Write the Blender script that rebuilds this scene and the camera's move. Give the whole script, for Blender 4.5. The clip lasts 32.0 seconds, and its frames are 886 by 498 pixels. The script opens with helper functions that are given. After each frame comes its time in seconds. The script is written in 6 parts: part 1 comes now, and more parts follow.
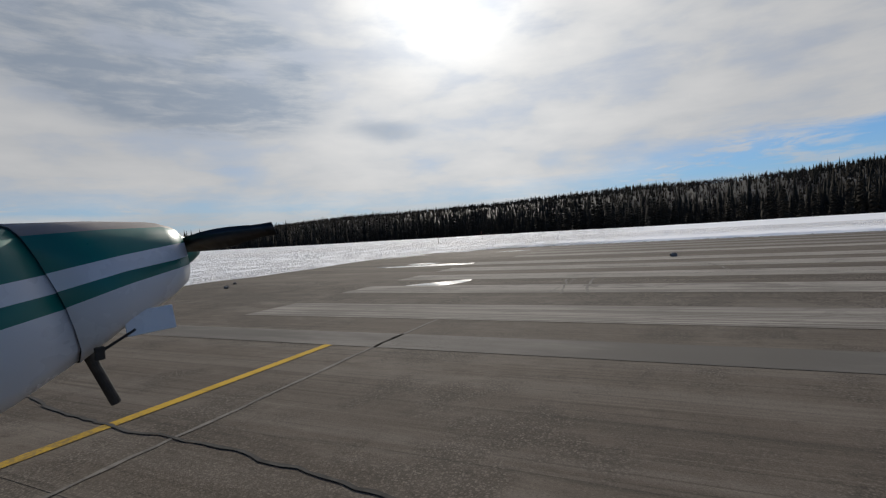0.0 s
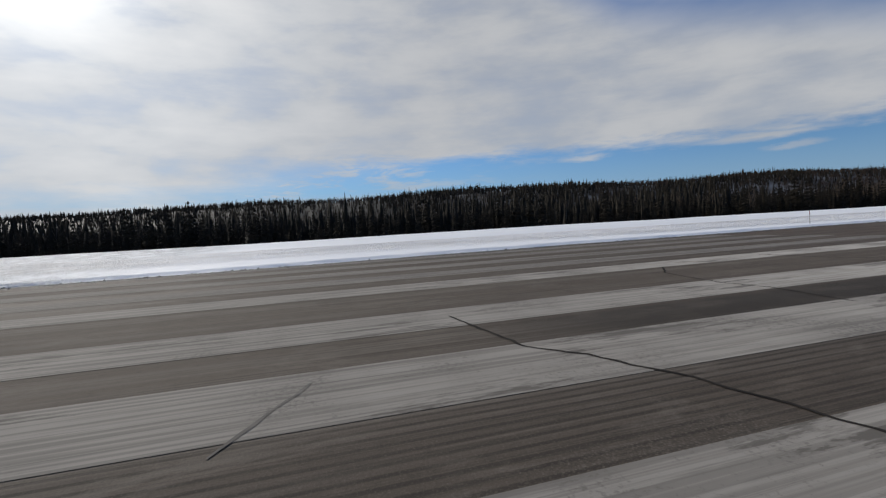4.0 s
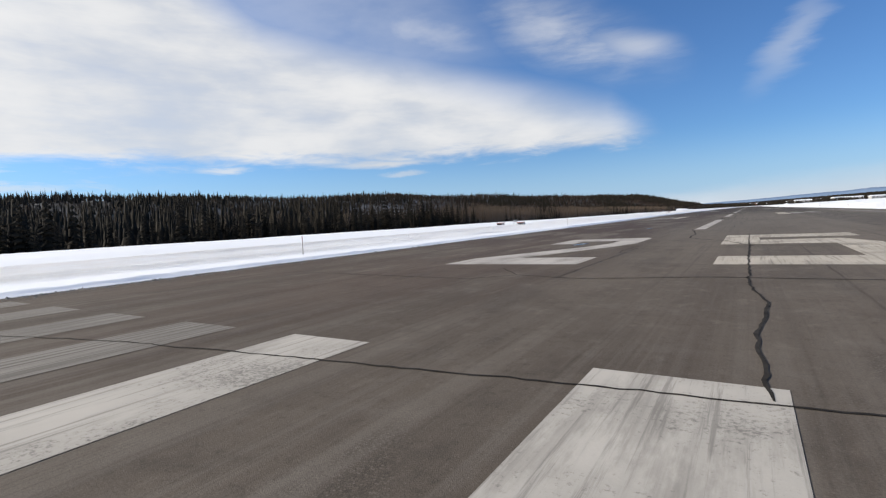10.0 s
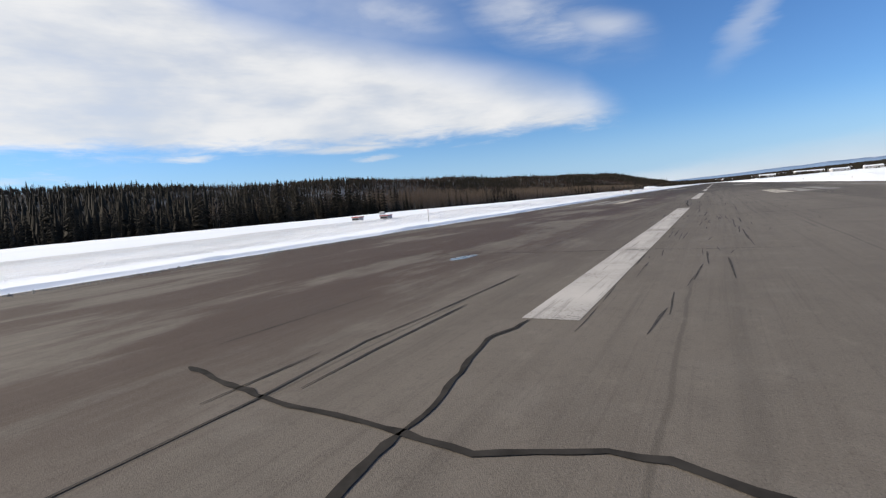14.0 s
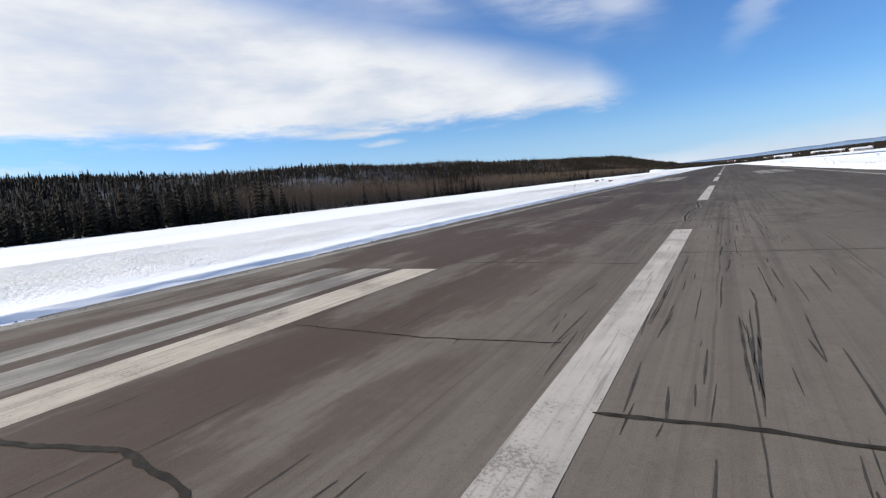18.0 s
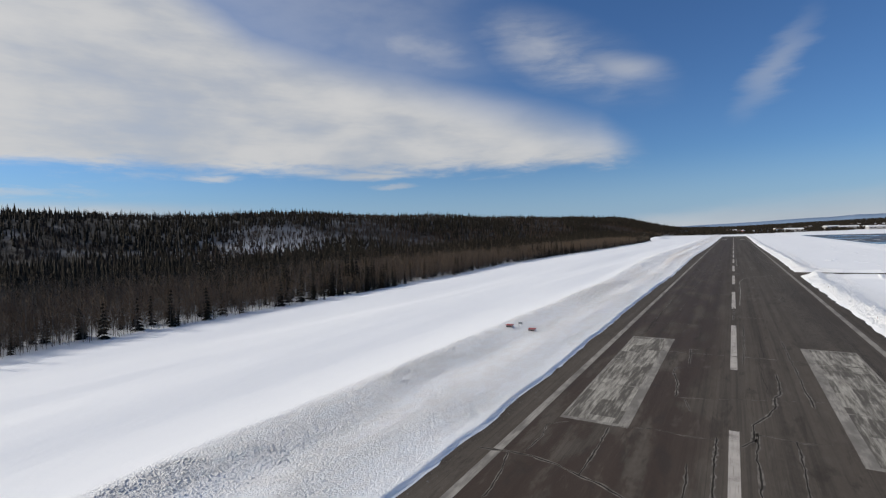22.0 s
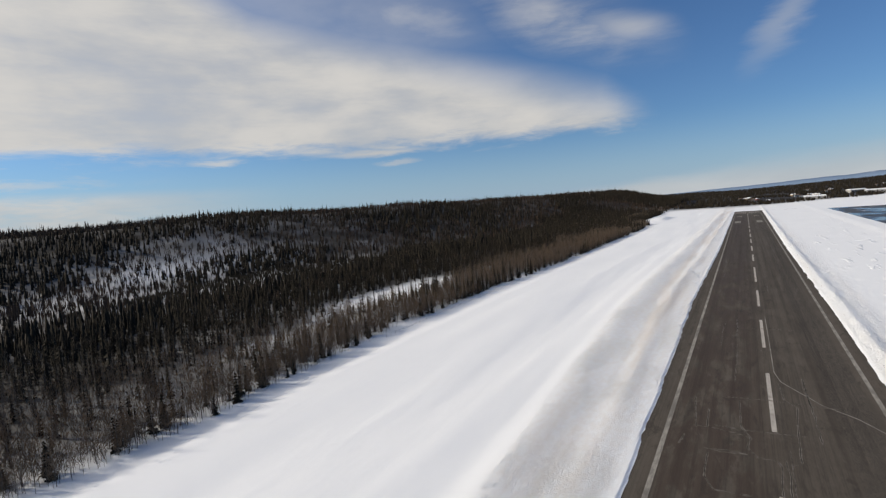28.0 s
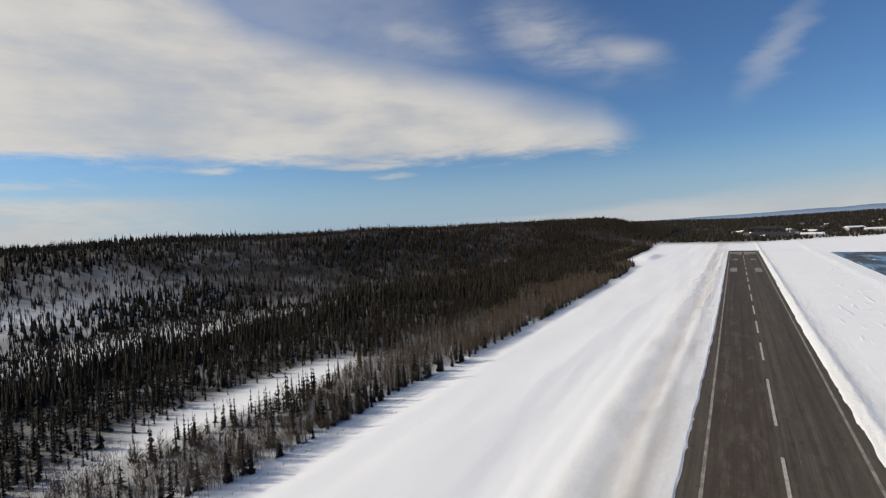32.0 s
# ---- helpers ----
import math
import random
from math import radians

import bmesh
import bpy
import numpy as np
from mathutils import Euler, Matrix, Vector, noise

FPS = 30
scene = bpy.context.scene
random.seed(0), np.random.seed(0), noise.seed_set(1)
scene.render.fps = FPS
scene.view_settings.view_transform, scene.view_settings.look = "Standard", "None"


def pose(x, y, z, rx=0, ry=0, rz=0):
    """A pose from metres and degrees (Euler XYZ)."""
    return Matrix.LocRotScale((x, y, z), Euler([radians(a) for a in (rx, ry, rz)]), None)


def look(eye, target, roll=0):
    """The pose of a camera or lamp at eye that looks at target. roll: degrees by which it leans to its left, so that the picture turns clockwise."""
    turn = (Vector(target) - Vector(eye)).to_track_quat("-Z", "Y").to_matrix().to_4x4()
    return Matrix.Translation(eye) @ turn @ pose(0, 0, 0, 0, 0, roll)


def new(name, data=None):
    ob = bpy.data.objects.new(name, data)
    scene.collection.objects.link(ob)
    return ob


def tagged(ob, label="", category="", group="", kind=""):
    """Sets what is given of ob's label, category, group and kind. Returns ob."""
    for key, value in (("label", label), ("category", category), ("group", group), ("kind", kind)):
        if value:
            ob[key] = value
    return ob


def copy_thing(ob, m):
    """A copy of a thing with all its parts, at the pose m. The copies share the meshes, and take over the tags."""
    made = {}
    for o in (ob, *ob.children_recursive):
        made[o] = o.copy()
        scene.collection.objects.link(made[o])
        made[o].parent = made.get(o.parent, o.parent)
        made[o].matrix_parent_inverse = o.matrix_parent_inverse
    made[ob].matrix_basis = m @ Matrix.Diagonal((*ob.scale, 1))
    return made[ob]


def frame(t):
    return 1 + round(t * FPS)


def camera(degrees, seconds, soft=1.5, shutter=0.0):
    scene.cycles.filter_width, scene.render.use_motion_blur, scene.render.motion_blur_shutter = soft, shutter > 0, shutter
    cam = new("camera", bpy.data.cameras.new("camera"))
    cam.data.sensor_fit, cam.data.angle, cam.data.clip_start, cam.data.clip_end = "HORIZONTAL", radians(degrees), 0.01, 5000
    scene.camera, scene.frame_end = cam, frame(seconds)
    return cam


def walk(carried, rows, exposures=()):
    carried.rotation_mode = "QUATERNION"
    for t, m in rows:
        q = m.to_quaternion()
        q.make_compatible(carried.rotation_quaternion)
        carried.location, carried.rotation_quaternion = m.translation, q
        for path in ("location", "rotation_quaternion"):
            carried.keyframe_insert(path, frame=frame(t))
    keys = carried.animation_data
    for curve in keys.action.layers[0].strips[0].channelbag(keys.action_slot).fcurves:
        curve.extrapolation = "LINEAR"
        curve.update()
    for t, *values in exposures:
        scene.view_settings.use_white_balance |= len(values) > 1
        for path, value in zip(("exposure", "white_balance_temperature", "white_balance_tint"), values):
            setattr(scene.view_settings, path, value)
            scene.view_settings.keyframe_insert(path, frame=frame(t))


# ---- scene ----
cam = camera(85.0, 32.0, 1.25)

# seconds, x, y, z, yaw to the left of the runway's direction, pitch, roll
PATH = [
    (0, 27.97, 15.14, 1.79, 115.08, -1.88, -3.46),
    (0.5, 25.52, 15.37, 1.78, 114.09, -1.87, -3.15),
    (1, 23.20, 15.64, 1.81, 112.25, -2.22, -2.52),
    (1.5, 20.98, 16.00, 1.82, 109.10, -1.95, -3.25),
    (2, 18.91, 16.47, 1.88, 104.93, -2.28, -3.04),
    (2.5, 16.92, 17.09, 1.84, 98.14, -2.20, -2.94),
    (3, 15.18, 17.92, 1.89, 89.13, -2.43, -3.01),
    (3.5, 13.81, 19.23, 1.84, 80.06, -2.62, -2.82),
    (4, 12.24, 20.70, 1.81, 72.84, -2.63, -3.19),
    (4.5, 10.89, 22.13, 1.76, 65.60, -2.76, -3.24),
    (6.5, 6.95, 29.63, 1.81, 50.02, -2.15, -4.53),
    (7, 6.20, 31.83, 1.77, 48.06, -2.19, -4.28),
    (7.5, 5.54, 33.88, 1.77, 45.16, -2.42, -3.83),
    (8, 5.05, 35.92, 1.78, 41.57, -2.48, -3.80),
    (8.5, 4.59, 38.04, 1.84, 38.22, -2.73, -3.54),
    (9, 4.25, 40.54, 1.83, 35.70, -2.81, -3.29),
    (9.5, 3.97, 43.13, 1.83, 33.83, -2.95, -3.19),
    (10, 3.73, 46.06, 1.84, 32.46, -3.12, -3.11),
    (10.5, 3.63, 49.42, 1.85, 32.14, -3.00, -3.23),
    (11, 3.40, 53.13, 1.81, 31.66, -3.20, -2.53),
    (11.5, 3.20, 57.44, 1.83, 31.32, -3.25, -2.85),
    (12, 2.83, 62.15, 1.82, 30.75, -3.26, -2.81),
    (12.5, 2.60, 67.49, 1.84, 30.50, -3.18, -2.81),
    (13, 2.42, 73.62, 1.86, 30.58, -3.01, -3.39),
    (13.5, 2.35, 80.20, 1.85, 30.30, -3.31, -5.19),
    (14, 2.24, 87.47, 1.87, 29.66, -5.25, -4.70),
    (17, 2.48, 140.71, 2.32, 30.00, -7.13, -5.38),
    (18, 2.10, 162.95, 3.32, 30.80, -6.95, -5.30),
    (18.5, 1.84, 174.87, 4.23, 30.36, -5.41, -5.34),
    (19, 1.82, 187.03, 5.49, 30.44, -4.43, -4.70),
    (19.5, 1.63, 199.15, 7.15, 30.62, -3.48, -3.45),
    (20, 1.12, 210.81, 9.13, 30.66, -2.62, -1.20),
    (20.5, 1.06, 222.57, 11.84, 30.91, -0.96, -1.68),
    (21, 1.00, 234.53, 14.91, 31.11, -0.18, -2.18),
    (21.5, 0.61, 246.25, 17.70, 31.16, -0.63, -1.53),
    (22, 0.16, 258.10, 20.42, 31.02, -1.54, -1.69),
    (22.5, -0.17, 270.16, 23.20, 30.69, -2.52, -1.80),
    (23, -0.49, 282.41, 25.98, 30.52, -3.11, -1.69),
    (23.5, -0.93, 294.60, 28.51, 30.53, -3.29, -1.80),
    (24, -1.38, 306.87, 31.04, 30.84, -3.18, -2.73),
    (24.5, -1.79, 319.15, 33.76, 31.61, -3.43, -3.00),
    (25, -2.18, 331.50, 36.54, 32.14, -3.28, -4.00),
    (25.5, -2.51, 343.85, 39.20, 32.13, -2.83, -5.22),
    (27.5, -3.08, 394.32, 47.90, 32.28, -4.13, -5.74),
    (28, -4.04, 407.25, 50.01, 32.18, -4.60, -4.50),
    (28.5, -5.07, 420.29, 52.19, 32.29, -4.54, -3.54),
    (29, -6.20, 433.43, 54.51, 32.34, -3.96, -3.47),
    (29.5, -7.40, 446.66, 56.95, 32.68, -3.79, -2.75),
    (30, -8.47, 459.94, 59.55, 32.41, -2.58, -3.68),
    (30.5, -9.11, 473.31, 62.41, 32.72, -2.44, -3.45),
    (31, -9.63, 486.65, 65.45, 32.41, -2.04, -3.85),
    (31.5, -10.25, 499.96, 68.62, 32.03, -2.40, -3.49),
    (32, -10.91, 513.07, 71.78, 31.20, -2.85, -2.57),
]


def aim(row):
    t, x, y, z, yaw, pitch, roll = row
    a, b = radians(yaw), radians(pitch)
    eye = Vector((x, y, z))
    return t, look(eye, eye + Vector((-math.sin(a) * math.cos(b), math.cos(a) * math.cos(b), math.sin(b))), roll)


EXPOSURES = [(0.0, -0.62, 6550, 10), (2.0, -0.65, 6550, 10), (4.5, -0.65, 6300, 10), (6.5, -0.2, 6400, 10), (8.0, 0.0, 6500, 10), (13.0, 0.09, 6500, 10), (17.0, 0.21, 6400, 10), (18.5, 0.16, 6300, 10), (20.0, -0.15, 6250, 10),
             (22.0, -0.42, 6500, 10), (25.0, -0.4, 6750, 10), (28.0, -0.36, 6900, 10), (32.0, -0.34, 6950, 10)]
walk(cam, [aim(r) for r in PATH], EXPOSURES)

# ---------------------------------------------------------------- light
SUN_AZ, SUN_EL = 113.0, 28.0      # degrees left of the runway's direction, above the horizon
sun_dir = Vector((-math.sin(radians(SUN_AZ)) * math.cos(radians(SUN_EL)),
                  math.cos(radians(SUN_AZ)) * math.cos(radians(SUN_EL)), math.sin(radians(SUN_EL))))
sun = new("sun", bpy.data.lights.new("sun", "SUN"))
sun.data.energy, sun.data.angle, sun.data.color = 4.7, radians(0.6), (1.0, 0.94, 0.84)
sun.matrix_world = look((0, 0, 200), Vector((0, 0, 200)) - sun_dir)


class Net:
    """Short ways to write shader nodes."""

    def __init__(self, tree):
        self.tree = tree

    def node(self, kind, **inputs):
        n = self.tree.nodes.new("ShaderNode" + kind)
        for k, v in inputs.items():
            self.put(n.inputs[k.replace("_", " ")], v)
        return n

    def put(self, socket, v):
        if isinstance(v, bpy.types.NodeSocket):
            self.tree.links.new(v, socket)
        else:
            socket.default_value = v

    def op(self, name, *args, clamp=False):
        n = self.tree.nodes.new("ShaderNodeMath")
        n.operation, n.use_clamp = name, clamp
        for i, v in enumerate(args):
            self.put(n.inputs[i], v)
        return n.outputs[0]

    def add(self, a, b): return self.op("ADD", a, b)
    def sub(self, a, b): return self.op("SUBTRACT", a, b)
    def mul(self, a, b): return self.op("MULTIPLY", a, b)
    def mx(self, a, b): return self.op("MAXIMUM", a, b)
    def mn(self, a, b): return self.op("MINIMUM", a, b)

    def step(self, v, a, b, lo=0.0, hi=1.0):
        n = self.tree.nodes.new("ShaderNodeMapRange")
        n.interpolation_type = "SMOOTHSTEP"
        for i, w in enumerate((v, a, b, lo, hi)):
            self.put(n.inputs[i], w)
        return n.outputs[0]

    def ramp(self, v, stops, kind="LINEAR"):
        n = self.tree.nodes.new("ShaderNodeValToRGB")
        n.color_ramp.interpolation = kind
        e = n.color_ramp.elements
        while len(e) < len(stops):
            e.new(0.5)
        for s, (at, c) in zip(e, stops):
            s.position = at
            s.color = (*c, 1) if len(c) == 3 else (c[0], c[0], c[0], 1)
        self.put(n.inputs[0], v)
        return n.outputs[0]

    def mix(self, f, a, b, mode="MIX"):
        n = self.tree.nodes.new("ShaderNodeMix")
        n.data_type, n.blend_type = "RGBA", mode
        for i, v in ((0, f), (6, a), (7, b)):
            if isinstance(v, tuple) and len(v) == 3:
                v = (*v, 1)
            self.put(n.inputs[i], v)
        return n.outputs[2]

    def vec(self, x, y, z):
        n = self.tree.nodes.new("ShaderNodeCombineXYZ")
        for i, v in enumerate((x, y, z)):
            self.put(n.inputs[i], v)
        return n.outputs[0]

    def parts(self, v):
        n = self.tree.nodes.new("ShaderNodeSeparateXYZ")
        self.put(n.inputs[0], v)
        return n.outputs

    def noise(self, at, scale, detail=4.0, rough=0.55, dist=0.0):
        n = self.node("TexNoise", Scale=scale, Detail=detail, Roughness=rough, Distortion=dist)
        if at is not None:
            self.put(n.inputs["Vector"], at)
        return n.outputs["Fac"]

    def scaled(self, v, s):
        n = self.tree.nodes.new("ShaderNodeMapping")
        self.put(n.inputs["Vector"], v)
        n.inputs["Scale"].default_value = s
        return n.outputs[0]


def make_world():
    world = bpy.data.worlds.new("sky")
    scene.world = world
    world.use_nodes = True
    t = world.node_tree
    t.nodes.clear()
    n = Net(t)
    d = n.node("TexCoord").outputs["Generated"]
    x, y, z = n.parts(d)
    az = n.mul(n.op("ARCTAN2", n.mul(x, -1.0), y), 57.2958)      # left of the runway, degrees
    el = n.mul(n.op("ARCSINE", z), 57.2958)
    sky = t.nodes.new("ShaderNodeTexSky")
    sky.sky_type, sky.sun_disc = "NISHITA", False
    sky.sun_elevation, sky.sun_rotation = radians(SUN_EL), radians(-SUN_AZ)
    sky.air_density, sky.dust_density, sky.ozone_density = 1.0, 0.1, 1.5
    # streaky noise, drawn out along the horizon
    flat = n.vec(n.mul(az, 0.045), n.mul(el, 0.16), 0.0)
    big = n.noise(flat, 1.0, 3.0, 0.5, 0.3)
    fine = n.noise(n.vec(n.mul(az, 0.16), n.mul(el, 0.75), 3.7), 1.0, 7.0, 0.62, 0.25)
    soft = n.noise(n.vec(n.mul(az, 0.09), n.mul(el, 0.22), 9.1), 1.0, 5.0, 0.5, 0.15)
    wob = n.mul(n.sub(big, 0.5), 5.0)
    wob2 = n.mul(n.sub(fine, 0.5), 3.0)
    az2 = n.add(az, n.add(n.mul(wob, 1.2), wob2))
    el2 = n.add(el, n.add(n.mul(wob, 0.25), n.mul(wob2, 0.55)))

    def blob(a0, e0, wa, we, tilt, lo=1.0, hi=0.35, keen=0.0):
        """A soft long cloud about (a0, e0), wa by we degrees, leaning by tilt."""
        da, de = n.sub(az2, a0), n.sub(el2, e0)
        c, s = math.cos(radians(tilt)), math.sin(radians(tilt))
        u = n.op("DIVIDE", n.add(n.mul(da, c), n.mul(de, s)), wa)
        v = n.op("DIVIDE", n.sub(n.mul(de, c), n.mul(da, s)), we)
        r = n.op("SQRT", n.add(n.mul(u, u), n.mul(v, v)))
        return n.step(r, lo, hi)

    # the great wedge of cloud: flat base, a top that climbs away from its tip
    top = n.ramp(n.op("DIVIDE", az2, 90.0), [(0.0, (0.0,)), (0.088, (0.165,)), (0.14, (0.235,)), (0.25, (0.30,)), (0.39, (0.375,)), (0.56, (0.44,)), (0.72, (0.60,)), (0.85, (0.95,)), (1.0, (1.0,))])
    top = n.mul(top, 50.0)
    wedge = n.mul(n.step(n.sub(top, el2), -2.4, 4.6), n.step(n.add(el2, n.mul(n.sub(fine, 0.5), 2.2)), 6.6, 8.8))
    wedge = n.mul(wedge, n.step(az2, 7.0, 12.0))
    wedge = n.mul(wedge, n.step(n.add(n.mul(fine, 0.35), n.mul(soft, 0.65)), 0.26, 0.60, 0.77, 0.97))
    # over the sun's side nearly all is covered, with blue gaps low down
    side = n.step(az2, 58.0, 84.0)
    gap = n.ramp(n.op("DIVIDE", az, 180.0), [(0.0, (0.55,)), (0.40, (0.50,)), (0.49, (0.36,)), (0.57, (0.2,)), (0.68, (0.16,)), (1.0, (0.3,))])
    edge = n.mul(gap, 20.0)
    low = n.step(n.add(el, n.mul(wob2, 1.5)), n.sub(edge, 3.5), n.add(edge, 3.0))
    streak = n.mul(n.step(fine, 0.46, 0.62), 0.75)
    cover = n.mul(side, n.mx(low, streak))
    cover = n.mul(n.mul(cover, n.step(soft, 0.22, 0.55, 0.62, 1.0)), n.step(az, 48.0, 88.0, 0.62, 1.0))
    puff = n.mul(blob(18.0, 19.6, 16.0, 5.2, 22.0, 1.0, 0.0), n.step(n.add(n.mul(soft, 0.6), n.mul(fine, 0.4)), 0.32, 0.62, 0.12, 0.55))
    puff = n.mx(puff, n.mul(blob(10.5, 17.4, 7.0, 2.2, 14.0, 1.0, 0.0), 0.55))
    wisp = n.mul(blob(-3.6, 15.0, 6.8, 2.3, -52.0, 1.0, 0.0), 0.34)
    lens = n.mul(blob(56.0, 6.8, 4.0, 0.5, 0.0, 1.0, 0.1), 0.7)
    lens = n.mx(lens, n.mul(blob(39.0, 7.2, 10.5, 0.75, 0.0, 1.0, 0.0), n.step(fine, 0.32, 0.55, 0.55, 0.9)))
    lens = n.mx(lens, n.mul(blob(36.0, 5.8, 3.6, 0.45, 0.0, 1.0, 0.3), 0.5))
    veil = n.mul(n.step(n.add(el, n.mul(wob2, 0.4)), n.mx(n.sub(4.4, n.mul(n.op("ABSOLUTE", n.add(az, 14.0)), 0.10)), 0.8), 0.3), n.step(az, 34.0, 8.0))
    veil = n.mul(veil, 0.62)
    thin = n.mul(n.mul(n.step(az2, 20.0, 34.0), n.step(az2, 70.0, 46.0)), n.mul(n.step(el2, 13.0, 22.0), n.step(soft, 0.34, 0.78, 0.0, 0.5)))
    puff = n.mx(puff, thin)
    haze = n.mul(n.mul(n.step(az2, 16.0, 44.0, 0.0, 0.34), n.step(el2, 6.0, 15.0)), n.step(soft, 0.25, 0.6, 0.6, 1.0))
    puff = n.mx(puff, haze)
    band = n.mul(n.mul(n.step(el, 4.6, 3.2), n.step(az, 48.0, 72.0)), n.step(fine, 0.3, 0.55, 0.35, 0.8))
    dens = n.mx(n.mx(n.mx(wedge, cover), n.mx(puff, wisp)), n.mx(lens, n.mx(veil, band)))
    # brightness of the cloud, and the glare round the sun behind it
    dot = n.node("VectorMath")
    dot.operation = "DOT_PRODUCT"
    n.put(dot.inputs[0], d)
    dot.inputs[1].default_value = sun_dir
    ang = n.mul(n.op("ARCCOSINE", n.mn(dot.outputs["Value"], 0.99999)), 57.2958)
    thick = n.step(n.add(n.mul(soft, 0.8), n.mul(fine, 0.2)), 0.30, 0.72)
    grey = n.mix(thick, (0.78, 0.81, 0.85), (1.0, 1.0, 1.0))
    dark = n.mul(blob(146.0, 20.5, 21.5, 9.5, 12.0, 1.05, 0.72), n.step(n.add(n.mul(soft, 0.55), n.mul(fine, 0.45)), 0.36, 0.60, 0.15, 1.0))
    dark = n.mx(dark, n.mul(blob(121.0, 12.2, 6.5, 1.8, 4.0, 1.0, 0.1), 0.7))
    grey = n.mix(n.mul(dark, 0.88), grey, (0.40, 0.49, 0.62))
    glare = n.add(n.mul(n.op("POWER", n.step(ang, 46.0, 0.0), 1.4), 0.66), n.mul(n.step(ang, 14.0, 2.0), 0.8))
    lit = n.mix(1.0, grey, n.vec(n.add(0.82, glare), n.add(0.82, n.mul(glare, 0.98)), n.add(0.82, n.mul(glare, 0.93))), "MULTIPLY")
    blue = n.mix(1.0, sky.outputs[0], (SKY * 0.60, SKY * 0.93, SKY * 1.38), "MULTIPLY")
    blue = n.mix(n.step(el, 9.0, -1.0, 0.0, 0.75), blue, (0.40, 0.56, 0.80))
    out = n.mix(n.mn(dens, 0.97), blue, lit)
    bg = n.node("Background")
    n.put(bg.inputs["Color"], out)
    bg.inputs["Strength"].default_value = 1.0
    o = n.node("OutputWorld")
    t.links.new(bg.outputs[0], o.inputs[0])


SKY = 0.090
make_world()


# ---------------------------------------------------------------- materials
def material(name, rough=0.8, metal=0.0, spec=0.4):
    m = bpy.data.materials.new(name)
    m.use_nodes = True
    n = Net(m.node_tree)
    b = m.node_tree.nodes["Principled BSDF"]
    b.inputs["Roughness"].default_value, b.inputs["Metallic"].default_value = rough, metal
    b.inputs["Specular IOR Level"].default_value = spec
    return m, n, b


def bump(n, b, height, strength, distance):
    k = n.node("Bump", Strength=strength, Distance=distance)
    n.put(k.inputs["Height"], height)
    n.put(b.inputs["Normal"], k.outputs[0])


def place(n):
    return n.node("NewGeometry").outputs["Position"]


def plain(name, colour, rough=0.6, metal=0.0, spread=0.15, scale=6.0, spec=0.4):
    """A paint, plastic or metal with slight mottling."""
    m, n, b = material(name, rough, metal, spec)
    at = n.node("TexCoord").outputs["Object"]
    f = n.noise(at, scale, 5.0)
    lo, hi = tuple(c * (1 - spread) for c in colour), tuple(min(1.0, c * (1 + spread)) for c in colour)
    n.put(b.inputs["Base Color"], n.mix(n.step(f, 0.3, 0.7), lo, hi))
    n.put(b.inputs["Roughness"], n.step(n.noise(at, scale * 3, 3.0), 0.2, 0.8, max(0.02, rough - 0.1), min(1.0, rough + 0.1)))
    return m


